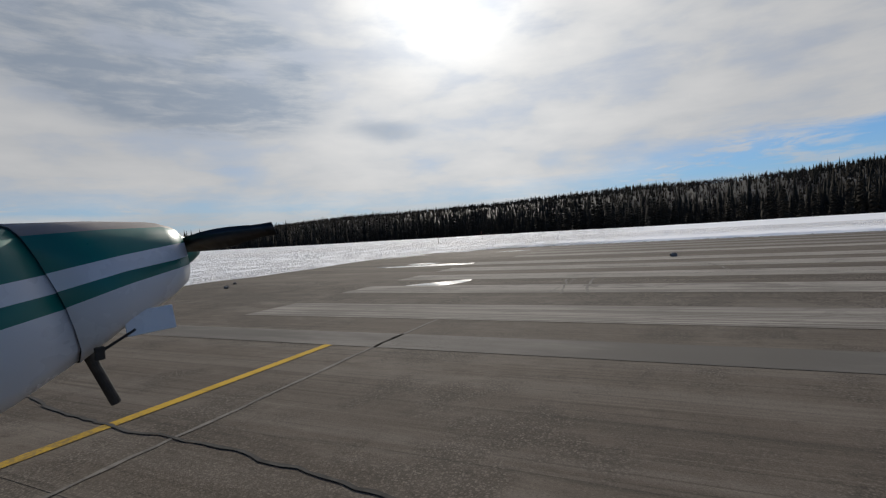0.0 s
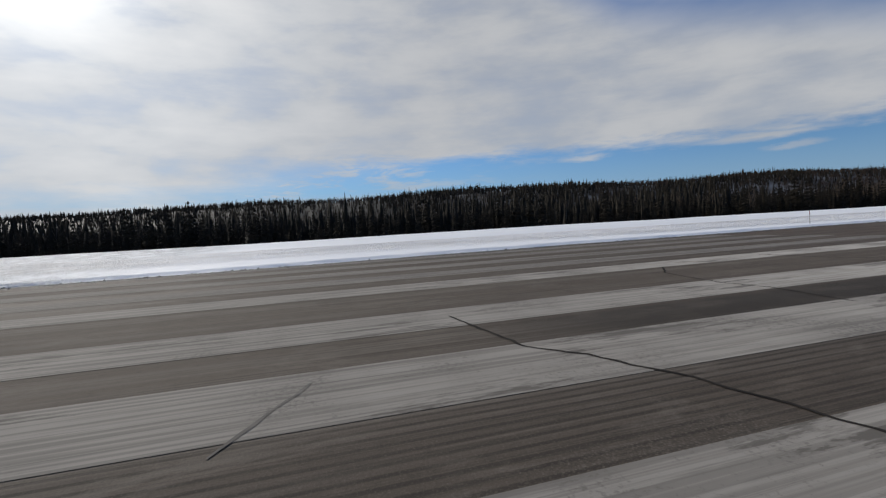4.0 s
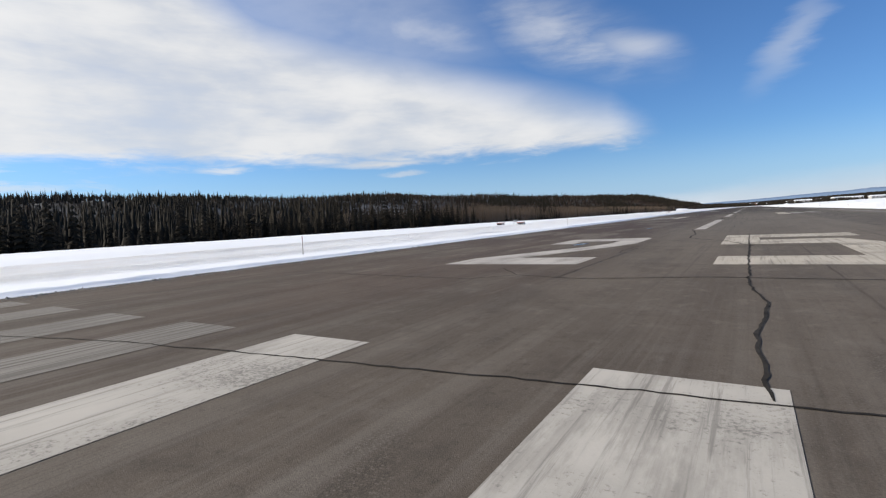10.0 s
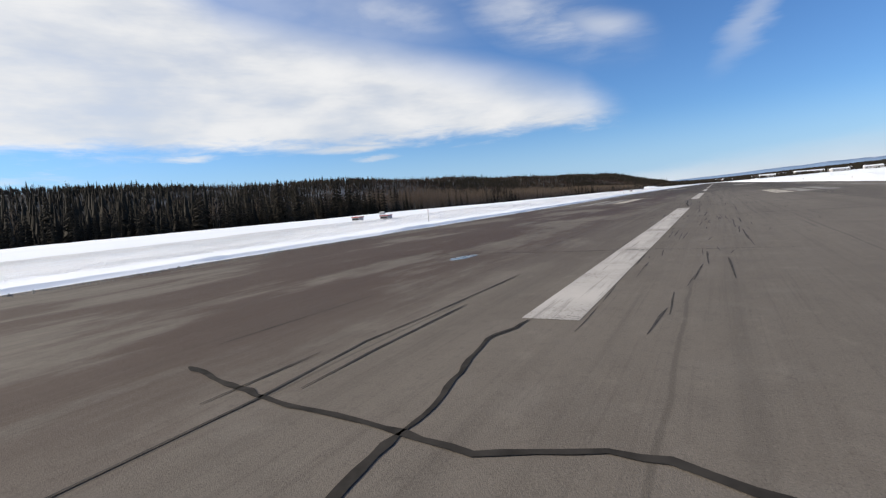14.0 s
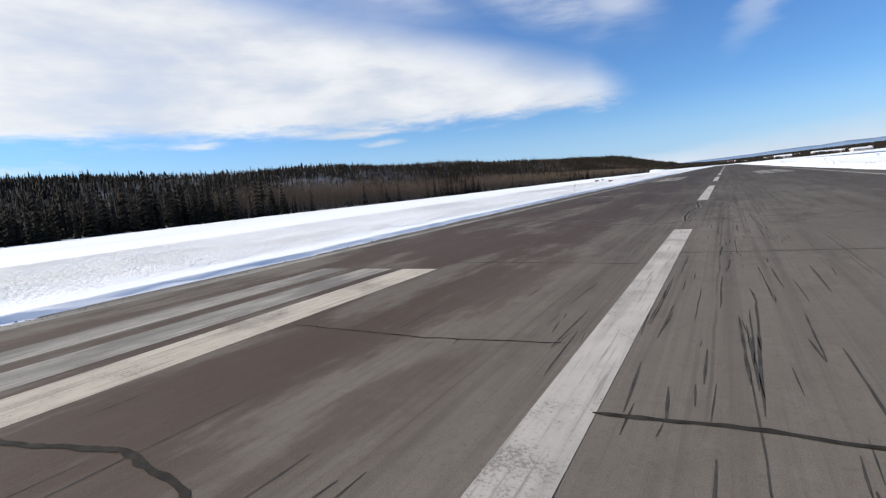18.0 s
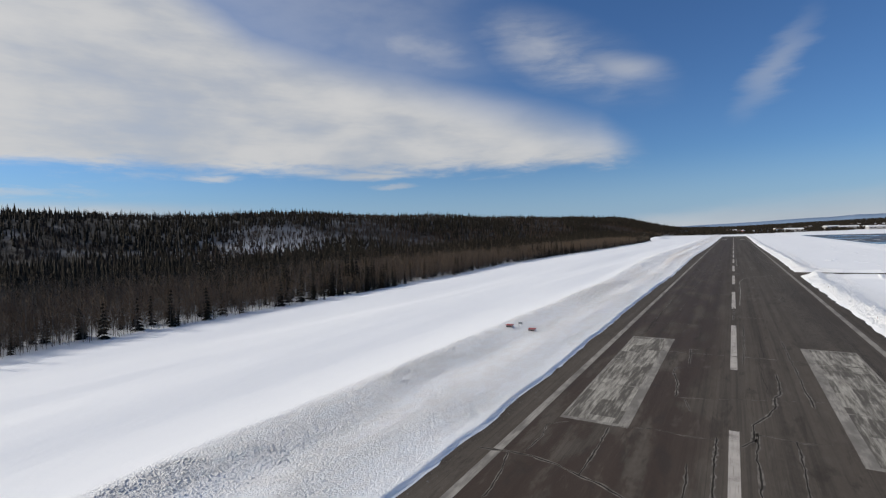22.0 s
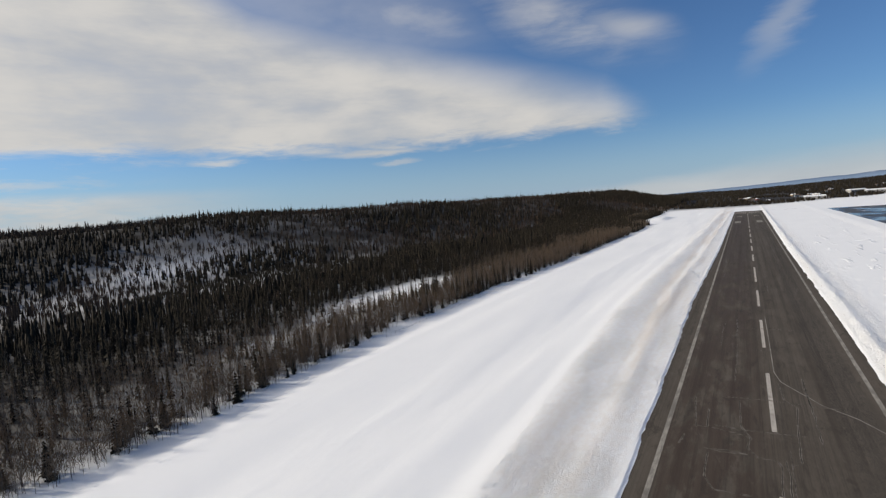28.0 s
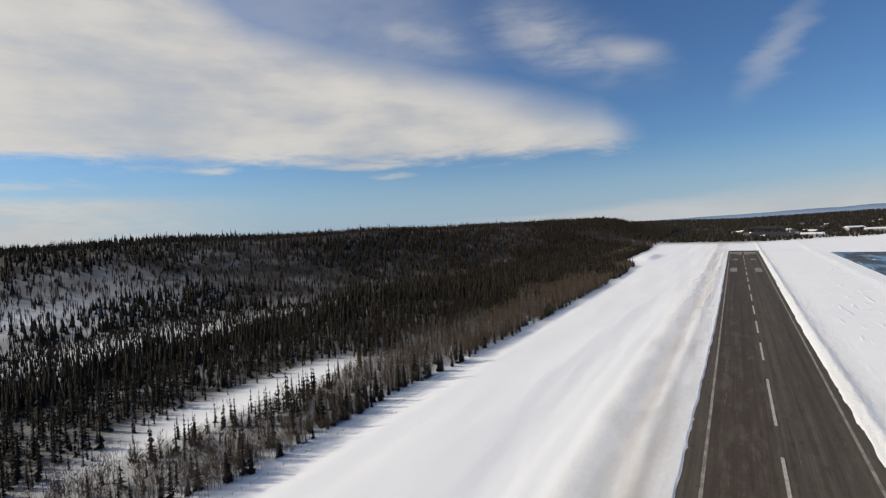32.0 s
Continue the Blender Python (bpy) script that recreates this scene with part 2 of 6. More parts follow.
def snow_material():
    m, n, b = material("snow", 0.75, 0.0, 0.25)
    p = place(n)
    x, y, z = n.parts(p)
    drift = n.noise(n.scaled(p, (0.05, 0.018, 0.05)), 1.0, 4.0, 0.55)
    lump = n.noise(n.scaled(p, (1.0, 0.8, 1.0)), 1.1, 5.0, 0.6)
    crumb = n.noise(p, 4.5, 4.0, 0.65)
    # ploughed, clodded strip along the runway: between the edge and the ridge, in patches
    strip = n.mul(n.step(x, n.step(y, 450.0, 640.0, -46.0, -56.0), n.step(y, 450.0, 640.0, -42.0, -50.0)), n.step(x, -22.0, -26.0))
    patch = n.step(n.noise(n.scaled(p, (0.11, 0.028, 0.1)), 1.0, 3.0), 0.42, 0.56)
    clod = n.mul(strip, patch)
    right = n.mul(n.step(x, 23.0, 25.0), n.step(x, 40.0, 32.0))
    clod = n.mx(clod, n.mul(strip, 0.45))
    rough = n.mx(clod, n.mul(right, 0.5))
    crusted = n.mul(n.step(y, 16.0, 2.0), n.step(n.noise(n.scaled(p, (0.25, 0.4, 0.3)), 1.0, 5.0, 0.65), 0.34, 0.56))
    rough = n.mx(rough, n.mul(crusted, 0.9))
    dirt = n.mul(n.step(n.noise(n.scaled(p, (0.16, 0.010, 0.1)), 1.0, 3.0, 0.5), 0.34, 0.72), n.mx(n.mul(n.step(x, -46.0, -38.0), n.step(x, -24.5, -33.0)), n.mul(right, 0.3)))
    white = n.mix(drift, (0.84, 0.85, 0.865), (0.91, 0.915, 0.92))
    white = n.mix(n.mul(strip, n.step(n.noise(n.scaled(p, (0.7, 0.35, 0.7)), 1.0, 6.0, 0.7), 0.35, 0.65, 0.0, 0.42)), white, (0.79, 0.745, 0.705))
    col = n.mix(n.mul(dirt, n.step(y, 300.0, 640.0, 0.12, 0.46)), white, (0.60, 0.50, 0.41))
    col = n.mix(n.mul(n.mul(rough, n.step(crumb, 0.5, 0.3)), 0.35), col, (0.60, 0.58, 0.56))
    col = n.mix(n.mul(crusted, n.step(crumb, 0.42, 0.60, 0.15, 0.75)), col, (0.50, 0.49, 0.48))
    # land cover: undergrowth and forest floor, with the woods' shade painted into its dark colour
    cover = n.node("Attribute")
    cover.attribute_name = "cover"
    shaded_brush = n.mix(n.noise(n.scaled(p, (1.0, 1.0, 1.0)), 0.02, 6.0, 0.7), (0.012, 0.012, 0.010), (0.050, 0.040, 0.031))
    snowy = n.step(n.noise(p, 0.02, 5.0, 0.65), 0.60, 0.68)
    shaded_brush = n.mix(n.mul(snowy, 0.08), shaded_brush, (0.7, 0.72, 0.76))
    col = n.mix(n.mul(cover.outputs["Fac"], n.step(n.noise(p, 0.05, 5.0, 0.6), 0.2, 0.5, 0.97, 1.0)), col, shaded_brush)
    n.put(b.inputs["Base Color"], col)
    pit = n.noise(p, 1.15, 6.0, 0.72)
    h = n.add(n.mul(drift, 0.35), n.mul(n.sub(lump, 0.5), n.add(0.05, n.mul(rough, 0.55))))
    h = n.add(h, n.mul(n.sub(n.add(n.mul(crumb, 0.55), n.mul(pit, 0.45)), 0.5), n.add(0.04, n.mul(rough, 1.9))))
    lines = n.mul(n.step(n.noise(n.scaled(p, (0.16, 0.035, 0.1)), 1.0, 5.0, 0.6), 0.56, 0.70), n.mul(n.step(x, 36.0, 48.0), n.step(x, 112.0, 100.0)))
    ripple = n.mul(n.step(n.noise(n.scaled(p, (0.10, 0.022, 0.1)), 1.0, 4.0, 0.55), 0.45, 0.75), n.mul(n.step(x, -130.0, -112.0), n.step(x, -48.0, -60.0)))
    h = n.add(h, n.add(n.mul(lines, 0.9), n.mul(ripple, 0.14)))
    bump(n, b, h, 0.8, 0.6)
    return m


def asphalt_material():
    m, n, b = material("weathered_asphalt", 0.9, 0.0, 0.12)
    p = place(n)
    x, y, z = n.parts(p)
    grit = n.noise(p, 42.0, 3.0, 0.7)
    stone = n.node("TexVoronoi", Scale=95.0)
    n.put(stone.inputs["Vector"], p)
    mott = n.noise(p, 0.9, 6.0, 0.6)
    wide = n.noise(n.scaled(p, (0.16, 0.04, 0.1)), 1.0, 4.0, 0.5)
    lane = n.noise(n.scaled(p, (0.55, 0.004, 0.1)), 1.0, 5.0, 0.62)
    streak = n.noise(n.scaled(p, (3.4, 0.035, 0.1)), 1.0, 4.0, 0.6)
    blot = n.noise(n.scaled(p, (0.5, 0.22, 0.3)), 1.0, 6.0, 0.62)
    col = n.mix(n.step(wide, 0.32, 0.68), (0.098, 0.086, 0.074), (0.142, 0.125, 0.107))
    col = n.mix(n.mul(n.step(blot, 0.5, 0.72), 0.6), col, (0.064, 0.054, 0.046))
    col = n.mix(n.mul(n.step(blot, 0.44, 0.26), 0.45), col, (0.165, 0.152, 0.135))
    col = n.mix(n.mul(n.step(lane, 0.50, 0.66), 0.5), col, (0.066, 0.054, 0.046))
    col = n.mix(n.mul(n.step(streak, 0.54, 0.70), 0.4), col, (0.052, 0.046, 0.041))
    col = n.mix(n.mul(n.step(mott, 0.52, 0.74), 0.45), col, (0.165, 0.152, 0.138))
    col = n.mix(n.mul(n.step(mott, 0.46, 0.28), 0.4), col, (0.055, 0.049, 0.044))
    # lanes laid side by side, each of its own age, with ragged joints between them
    row = n.op("FLOOR", n.op("DIVIDE", n.add(x, 1.9), 3.8))
    bay = n.op("FLOOR", n.add(n.op("DIVIDE", y, 74.0), n.mul(row, 0.37)))
    lot = n.node("TexWhiteNoise")
    lot.noise_dimensions = "2D"
    n.put(lot.inputs["Vector"], n.vec(row, bay, 0.0))
    lane_tone = n.mul(n.step(y, 60.0, 150.0), n.step(n.noise(n.scaled(p, (0.3, 0.03, 0.1)), 1.0, 4.0, 0.6), 0.3, 0.65, 0.35, 1.0))
    col = n.mix(n.mul(lane_tone, n.mul(n.step(lot.outputs["Value"], 0.45, 0.05), 0.6)), col, (0.060, 0.049, 0.041))
    col = n.mix(n.mul(lane_tone, n.mul(n.step(lot.outputs["Value"], 0.60, 1.0), 0.35)), col, (0.15, 0.135, 0.117))
    seam = n.op("ABSOLUTE", n.sub(n.op("FRACT", n.op("DIVIDE", n.add(x, n.add(1.9, n.mul(n.noise(n.scaled(p, (0.2, 0.4, 0.1)), 1.0, 3.0), 0.16))), 3.8)), 0.5))
    col = n.mix(n.mul(n.step(seam, 0.488, 0.497), n.step(n.noise(n.scaled(p, (0.3, 0.03, 0.1)), 1.0, 4.0, 0.65), 0.46, 0.54, 0.0, 0.75)), col, (0.036, 0.032, 0.028))
    # coarse grain: small stains, scuffs and bare stone
    scuff = n.noise(p, 6.5, 6.0, 0.72)
    blotch = n.noise(n.scaled(p, (2.4, 1.5, 1.0)), 1.0, 6.0, 0.68)
    col = n.mix(n.mul(n.step(scuff, 0.50, 0.70), 0.5), col, (0.046, 0.041, 0.036))
    col = n.mix(n.mul(n.step(blotch, 0.54, 0.70), 0.38), col, (0.19, 0.17, 0.148))
    # a damp reddish belt beside the snow
    damp = n.mul(n.mul(n.step(x, 1.0, -6.0), n.mul(n.step(y, 40.0, 100.0, 0.5, 1.0), n.step(x, -20.5, -18.6))), n.step(n.noise(n.scaled(p, (0.24, 0.06, 0.1)), 1.0, 7.0, 0.68), 0.42, 0.52))
    col = n.mix(n.mul(damp, 0.85), col, (0.066, 0.044, 0.033))
    # sand left by ploughing at the threshold, in streaks along the runway
    sand = n.mul(n.mul(n.step(y, 60.0, 44.0), n.step(n.noise(n.scaled(p, (1.1, 0.016, 0.1)), 1.0, 6.0, 0.65), 0.47, 0.60)), n.step(mott, 0.25, 0.6, 0.5, 1.0))
    col = n.mix(n.mul(sand, 0.6), col, (0.20, 0.187, 0.17))
    # combed dark furrows, and pale dust blown into blotches
    comb = n.step(n.op("SINE", n.mul(n.add(x, n.mul(n.noise(n.scaled(p, (0.6, 0.2, 0.1)), 1.0, 3.0), 0.10)), 38.0)), 0.0, 0.9)
    comb = n.mul(n.mul(n.step(x, 7.5, 7.8), n.step(x, 9.5, 9.2)), n.mul(n.mul(n.step(y, 15.5, 17.5), n.step(y, 38.0, 30.0)), comb))
    col = n.mix(n.mul(comb, n.step(mott, 0.3, 0.6, 0.45, 0.85)), col, (0.036, 0.032, 0.028))
    dust = n.mul(n.step(y, 44.0, 26.0), n.step(n.noise(n.scaled(p, (0.7, 0.35, 0.1)), 1.0, 8.0, 0.72, 0.6), 0.52, 0.66))
    col = n.mix(n.mul(dust, 0.55), col, (0.215, 0.200, 0.180))
    # dark rubber where wheels touch down
    rub = n.mul(n.mul(n.step(n.op("ABSOLUTE", n.sub(x, 1.0)), 8.0, 1.0), n.step(y, 85.0, 150.0)), n.step(streak, 0.46, 0.60))
    col = n.mix(n.mul(rub, n.step(y, 520.0, 240.0, 0.15, 0.32)), col, (0.040, 0.037, 0.034))
    col = n.mix(n.mul(n.mul(n.step(y, 48.0, 98.0), n.step(y, 215.0, 170.0, 0.0, 0.37)), n.sub(1.0, damp)), col, (0.195, 0.172, 0.145))
    aged = n.mix(n.step(n.add(n.mul(lane, 0.75), n.mul(streak, 0.25)), 0.40, 0.60), (0.080, 0.069, 0.057), (0.045, 0.039, 0.033))
    col = n.mix(n.step(y, 190.0, 330.0, 0.0, 0.62), col, aged)
    stain = n.noise(n.scaled(p, (0.42, 0.10, 0.1)), 1.0, 8.0, 0.7, 0.4)
    col = n.mix(n.mul(n.mul(damp, n.step(y, 170.0, 260.0, 0.0, 0.6)), n.step(y, 460.0, 300.0, 0.55, 1.0)), col, (0.047, 0.033, 0.026))
    col = n.mix(n.mul(n.step(stain, 0.54, 0.64), n.step(y, 150.0, 230.0, 0.0, 0.5)), col, (0.036, 0.031, 0.027))
    col = n.mix(n.mul(n.step(stain, 0.42, 0.32), n.step(y, 90.0, 200.0, 0.1, 0.4)), col, (0.125, 0.112, 0.098))
    comb2 = n.noise(n.scaled(p, (15.0, 0.16, 0.1)), 1.0, 4.0, 0.6)
    col = n.mix(n.mul(n.step(comb2, 0.54, 0.66), n.step(y, 56.0, 30.0, 0.12, 0.55)), col, (0.040, 0.036, 0.032))
    col = n.mix(n.mul(n.step(comb2, 0.44, 0.32), n.step(y, 56.0, 30.0, 0.08, 0.45)), col, (0.20, 0.186, 0.166))
    # darker binder about the threshold
    col = n.mix(n.step(y, 60.0, 44.0, 0.0, 0.32), col, (0.052, 0.048, 0.043))
    # a mottled near-black smear right of the middle line
    dark_smear = n.mul(n.mul(n.step(x, 3.9, 4.4), n.step(x, 8.6, 6.0)), n.mul(n.step(y, 46.0, 38.0), n.step(y, 22.0, 27.0)))
    col = n.mix(n.mul(dark_smear, n.step(mott, 0.3, 0.6, 0.45, 0.8)), col, (0.030, 0.028, 0.026))
    col = n.mix(n.step(grit, 0.52, 0.78, 0.0, 0.28), col, (0.26, 0.24, 0.215))
    col = n.mix(n.step(grit, 0.50, 0.28, 0.0, 0.32), col, (0.028, 0.026, 0.024))
    # ravelled patches at the threshold where the binder has gone and single stones show
    chip = n.node("TexVoronoi", Scale=48.0)
    n.put(chip.inputs["Vector"], p)
    tone = n.parts(chip.outputs["Color"])[0]
    ravel = n.mul(n.mul(n.step(x, 14.2, 15.4), n.step(y, 40.0, 24.0)), n.step(n.noise(p, 0.55, 5.0, 0.65), 0.46, 0.60))
    ravel = n.mx(ravel, n.mul(n.step(n.noise(n.scaled(p, (0.5, 0.12, 1.0)), 1.0, 4.0, 0.6), 0.56, 0.64), n.step(y, 120.0, 40.0, 0.1, 0.7)))
    col = n.mix(n.mul(ravel, n.step(tone, 0.6, 0.98, 0.0, 0.4)), col, (0.22, 0.205, 0.185))
    col = n.mix(n.mul(ravel, n.mx(n.step(chip.outputs["Distance"], 0.35, 0.6, 0.0, 0.6), n.step(tone, 0.4, 0.1, 0.0, 0.5))), col, (0.036, 0.033, 0.030))
    crust = n.node("TexVoronoi", Scale=15.0)
    crust.feature = "DISTANCE_TO_EDGE"
    warped = n.node("VectorMath")
    n.put(warped.inputs[0], p)
    n.put(warped.inputs[1], n.vec(n.mul(n.noise(p, 5.0, 4.0, 0.6), 0.25), n.mul(n.noise(n.scaled(p, (1.3, 1.1, 1.0)), 6.0, 4.0, 0.6), 0.25), 0.0))
    n.put(crust.inputs["Vector"], warped.outputs[0])
    broken = n.mul(n.mul(n.step(x, 10.8, 11.6), n.step(x, 18.6, 17.2)), n.step(n.noise(p, 0.8, 5.0, 0.65), 0.38, 0.52))
    col = n.mix(n.mul(broken, n.step(crust.outputs["Distance"], 0.11, 0.01, 0.0, 0.9)), col, (0.022, 0.020, 0.018))
    col = n.mix(n.mul(broken, n.step(crust.outputs["Distance"], 0.10, 0.35, 0.0, 0.42)), col, (0.20, 0.182, 0.162))
    speck = n.noise(p, 24.0, 5.0, 0.75)
    col = n.mix(n.mul(broken, n.step(speck, 0.52, 0.62, 0.0, 0.75)), col, (0.026, 0.024, 0.022))
    col = n.mix(n.mul(broken, n.step(speck, 0.42, 0.32, 0.0, 0.5)), col, (0.25, 0.23, 0.20))
    col = n.mix(n.step(y, 110.0, 40.0, 0.35, 1.0), col, n.mix(1.0, col, (1.07, 0.985, 0.90), "MULTIPLY"))
    n.put(b.inputs["Base Color"], col)
    n.put(b.inputs["Roughness"], n.sub(0.92, n.mul(damp, 0.18)))
    bump(n, b, n.add(n.mul(stone.outputs["Distance"], 0.5), n.mul(grit, 0.8)), 0.38, 0.012)
    return m


def paint_material(name, colour, keep=0.55, patchy=0.0):
    """Thick road paint, worn through to the dark stone along the wheels' way."""
    m, n, b = material(name, 0.9, 0.0, 0.10)
    p = place(n)
    fine = n.noise(p, 16.0, 5.0, 0.7)
    run = n.noise(n.scaled(p, (8.5, 0.26, 1.0)), 1.0, 6.0, 0.68)
    wide = n.noise(p, 0.45, 4.0, 0.6)
    grime = n.noise(n.scaled(p, (1.6, 0.12, 1.0)), 1.0, 5.0, 0.6)
    col = n.mix(n.step(wide, 0.3, 0.7), colour, tuple(c * 0.8 for c in colour))
    col = n.mix(n.mul(n.step(grime, 0.48, 0.68), 0.45), col, tuple(c * 0.52 for c in colour))
    worn = n.mx(n.mul(n.step(run, keep - 0.04, keep + 0.10), 0.46), n.mul(n.step(n.mul(n.add(fine, wide), 0.5), 0.53, 0.62), 0.55))
    if patchy:
        gone = n.step(n.noise(n.scaled(p, (0.55, 0.16, 1.0)), 1.0, 5.0, 0.6), 0.60, 0.40)
        worn = n.mx(worn, n.mul(gone, patchy))
    col = n.mix(worn, col, (0.085, 0.078, 0.07))
    n.put(b.inputs["Base Color"], col)
    bump(n, b, fine, 0.4, 0.008)
    return m


def bark_material(name, a, c):
    m, n, b = material(name, 0.95, 0.0, 0.1)
    at = place(n)
    n.put(b.inputs["Base Color"], n.mix(n.step(n.noise(n.scaled(at, (6, 6, 1.4)), 1.0, 4.0), 0.35, 0.65), a, c))
    return m


def leaf_material(name, a, c):
    m, n, b = material(name, 0.9, 0.0, 0.12)
    g = n.node("NewGeometry")
    f = n.mul(n.add(g.outputs["Random Per Island"], n.noise(g.outputs["Position"], 0.05, 3.0)), 0.5)
    f = n.mul(n.add(f, n.noise(g.outputs["Position"], 1.6, 4.0, 0.7)), 0.62)
    n.put(b.inputs["Base Color"], n.mix(n.step(f, 0.3, 0.7), a, c))
    return m


def threshold_paint():
    """White bars, scoured thin near the runway's very end and away from its middle."""
    m = paint_material("scoured_threshold_paint", (0.50, 0.462, 0.405), 0.55)
    n, b = Net(m.node_tree), m.node_tree.nodes["Principled BSDF"]
    x, y, z = n.parts(place(n))
    p = place(n)
    wear = n.mx(n.mul(n.step(y, 44.0, 18.0), 0.62), n.mx(n.mul(n.step(x, 4.2, 8.0), 0.5), n.mul(n.step(x, -3.4, -5.2), 0.86)))
    wear = n.mx(wear, n.mul(n.mul(n.step(x, 13.0, 14.5), n.step(y, 30.0, 14.0)), 0.8))
    wear = n.mx(wear, n.mul(n.step(n.noise(n.scaled(p, (1.2, 0.25, 1.0)), 1.0, 7.0, 0.7), 0.50, 0.62), n.step(y, 52.0, 30.0, 0.30, 0.92)))
    wear = n.mx(wear, n.mul(n.mul(n.step(x, 11.6, 12.6), n.step(y, 34.0, 24.0)), n.step(n.noise(n.scaled(p, (1.1, 0.55, 1.0)), 1.0, 8.0, 0.72, 0.5), 0.42, 0.58, 0.25, 0.97)))
    groove = n.step(n.noise(n.scaled(p, (9.0, 0.10, 1.0)), 1.0, 4.0, 0.6), 0.42, 0.62)
    wear = n.mn(1.0, n.mul(wear, n.step(groove, 0.0, 1.0, 0.8, 1.3)))
    old = b.inputs["Base Color"].links[0].from_socket
    n.put(b.inputs["Base Color"], n.mix(wear, old, (0.142, 0.128, 0.111)))
    return m


def block_paint():
    """Old block paint laid in strips, each scoured differently, bright where the last coat has held."""
    m, n, b = material("scoured_block_paint", 0.9, 0.0, 0.10)
    p = place(n)
    x, y, z = n.parts(p)
    cell = n.node("TexWhiteNoise")
    cell.noise_dimensions = "2D"
    n.put(cell.inputs["Vector"], n.vec(n.op("FLOOR", n.mul(x, 0.72)), n.op("FLOOR", n.op("DIVIDE", n.add(y, n.mul(n.op("FLOOR", n.mul(x, 0.36)), 3.1)), 5.6)), 0.0))
    run = n.noise(n.scaled(p, (2.6, 0.22, 1.0)), 1.0, 6.0, 0.68)
    fine = n.noise(p, 5.0, 5.0, 0.7)
    held = n.step(n.add(n.mul(run, 0.75), n.add(n.mul(cell.outputs["Value"], 0.15), n.mul(fine, 0.14))), 0.42, 0.66)
    col = n.mix(held, (0.105, 0.095, 0.082), (0.40, 0.375, 0.325))
    n.put(b.inputs["Base Color"], n.mix(n.mul(n.step(fine, 0.5, 0.7), 0.5), col, (0.085, 0.078, 0.068)))
    bump(n, b, fine, 0.3, 0.006)
    return m


SNOW = snow_material()
ASPHALT = asphalt_material()
WHITE_PAINT = paint_material("worn_white_paint", (0.475, 0.435, 0.39), 0.57)
CREAM_PAINT = paint_material("sun_bleached_cream_paint", (0.50, 0.445, 0.365), 0.54)
FADED_PAINT = paint_material("faded_white_paint", (0.36, 0.335, 0.295), 0.50, 0.6)
WASHED_PAINT = paint_material("washed_out_white_paint", (0.215, 0.198, 0.175), 0.50, 0.75)
WORN_BLOCK = block_paint()
YELLOW_PAINT = paint_material("worn_yellow_paint", (0.52, 0.33, 0.04), 0.62)
THRESHOLD_PAINT = threshold_paint()
TAR = plain("crack_sealing_tar", (0.032, 0.028, 0.024), 0.9, 0.0, 0.35, 3.0, 0.08)
MARGIN = plain("worn_pale_asphalt", (0.150, 0.135, 0.117), 0.92, 0.0, 0.45, 0.9, 0.1)
CRACK = plain("open_crack_dirt", (0.03, 0.028, 0.026), 0.95, 0.0, 0.3, 3.0)
RUBBER_MARK = plain("tyre_rubber_on_asphalt", (0.058, 0.052, 0.046), 0.9, 0.0, 0.3, 2.0, 0.08)
SPRUCE = leaf_material("spruce_needles", (0.008, 0.0072, 0.0052), (0.028, 0.0225, 0.0155))
TWIG = leaf_material("bare_birch_twigs", (0.070, 0.049, 0.034), (0.155, 0.110, 0.076))
TWIG_FAR = leaf_material("far_bare_twigs", (0.030, 0.021, 0.016), (0.085, 0.060, 0.045))
BARK = bark_material("dark_spruce_bark", (0.03, 0.024, 0.02), (0.07, 0.055, 0.045))
BIRCH = bark_material("pale_birch_bark", (0.07, 0.061, 0.053), (0.19, 0.168, 0.145))


# ---------------------------------------------------------------- mesh helpers
def mesh_of(name, verts, faces, mat, smooth=False):
    me = bpy.data.meshes.new(name)
    me.from_pydata([tuple(v) for v in verts], [], [tuple(f) for f in faces])
    for m in (mat if isinstance(mat, (list, tuple)) else [mat]):
        me.materials.append(m)
    if smooth:
        me.polygons.foreach_set("use_smooth", [True] * len(me.polygons))
    me.update()
    return me


def fast_mesh(name, verts, tris, mat):
    """A mesh out of numpy arrays of corners and triangles."""
    me = bpy.data.meshes.new(name)
    v, f = np.ascontiguousarray(verts, np.float32), np.ascontiguousarray(tris, np.int32)
    me.vertices.add(len(v))
    me.vertices.foreach_set("co", v.ravel())
    me.loops.add(f.size)
    me.loops.foreach_set("vertex_index", f.ravel())
    me.polygons.add(len(f))
    me.polygons.foreach_set("loop_start", np.arange(0, f.size, f.shape[1], dtype=np.int32))
    me.materials.append(mat)
    me.update(calc_edges=True)
    return me


def part(name, bm, mat, parent, label=""):
    me = bpy.data.meshes.new(name)
    bm.to_mesh(me)
    bm.free()
    for m in (mat if isinstance(mat, (list, tuple)) else [mat]):
        me.materials.append(m)
    ob = new(name, me)
    ob.parent = parent
    return tagged(ob, label)


def piece(name, me, parent, label=""):
    ob = new(name, me)
    ob.parent = parent
    return tagged(ob, label)


def smooth(bm, on=True):
    for f in bm.faces:
        f.smooth = on
    return bm


def box(bm, sx, sy, sz, m=Matrix(), bevel=0.0):
    r = bmesh.ops.create_cube(bm, size=1.0, matrix=m @ Matrix.Diagonal((sx, sy, sz, 1)))
    if bevel:
        edges = list({e for v in r["verts"] for e in v.link_edges})
        bmesh.ops.bevel(bm, geom=edges, offset=bevel, segments=2, affect="EDGES", profile=0.5)
    return bm


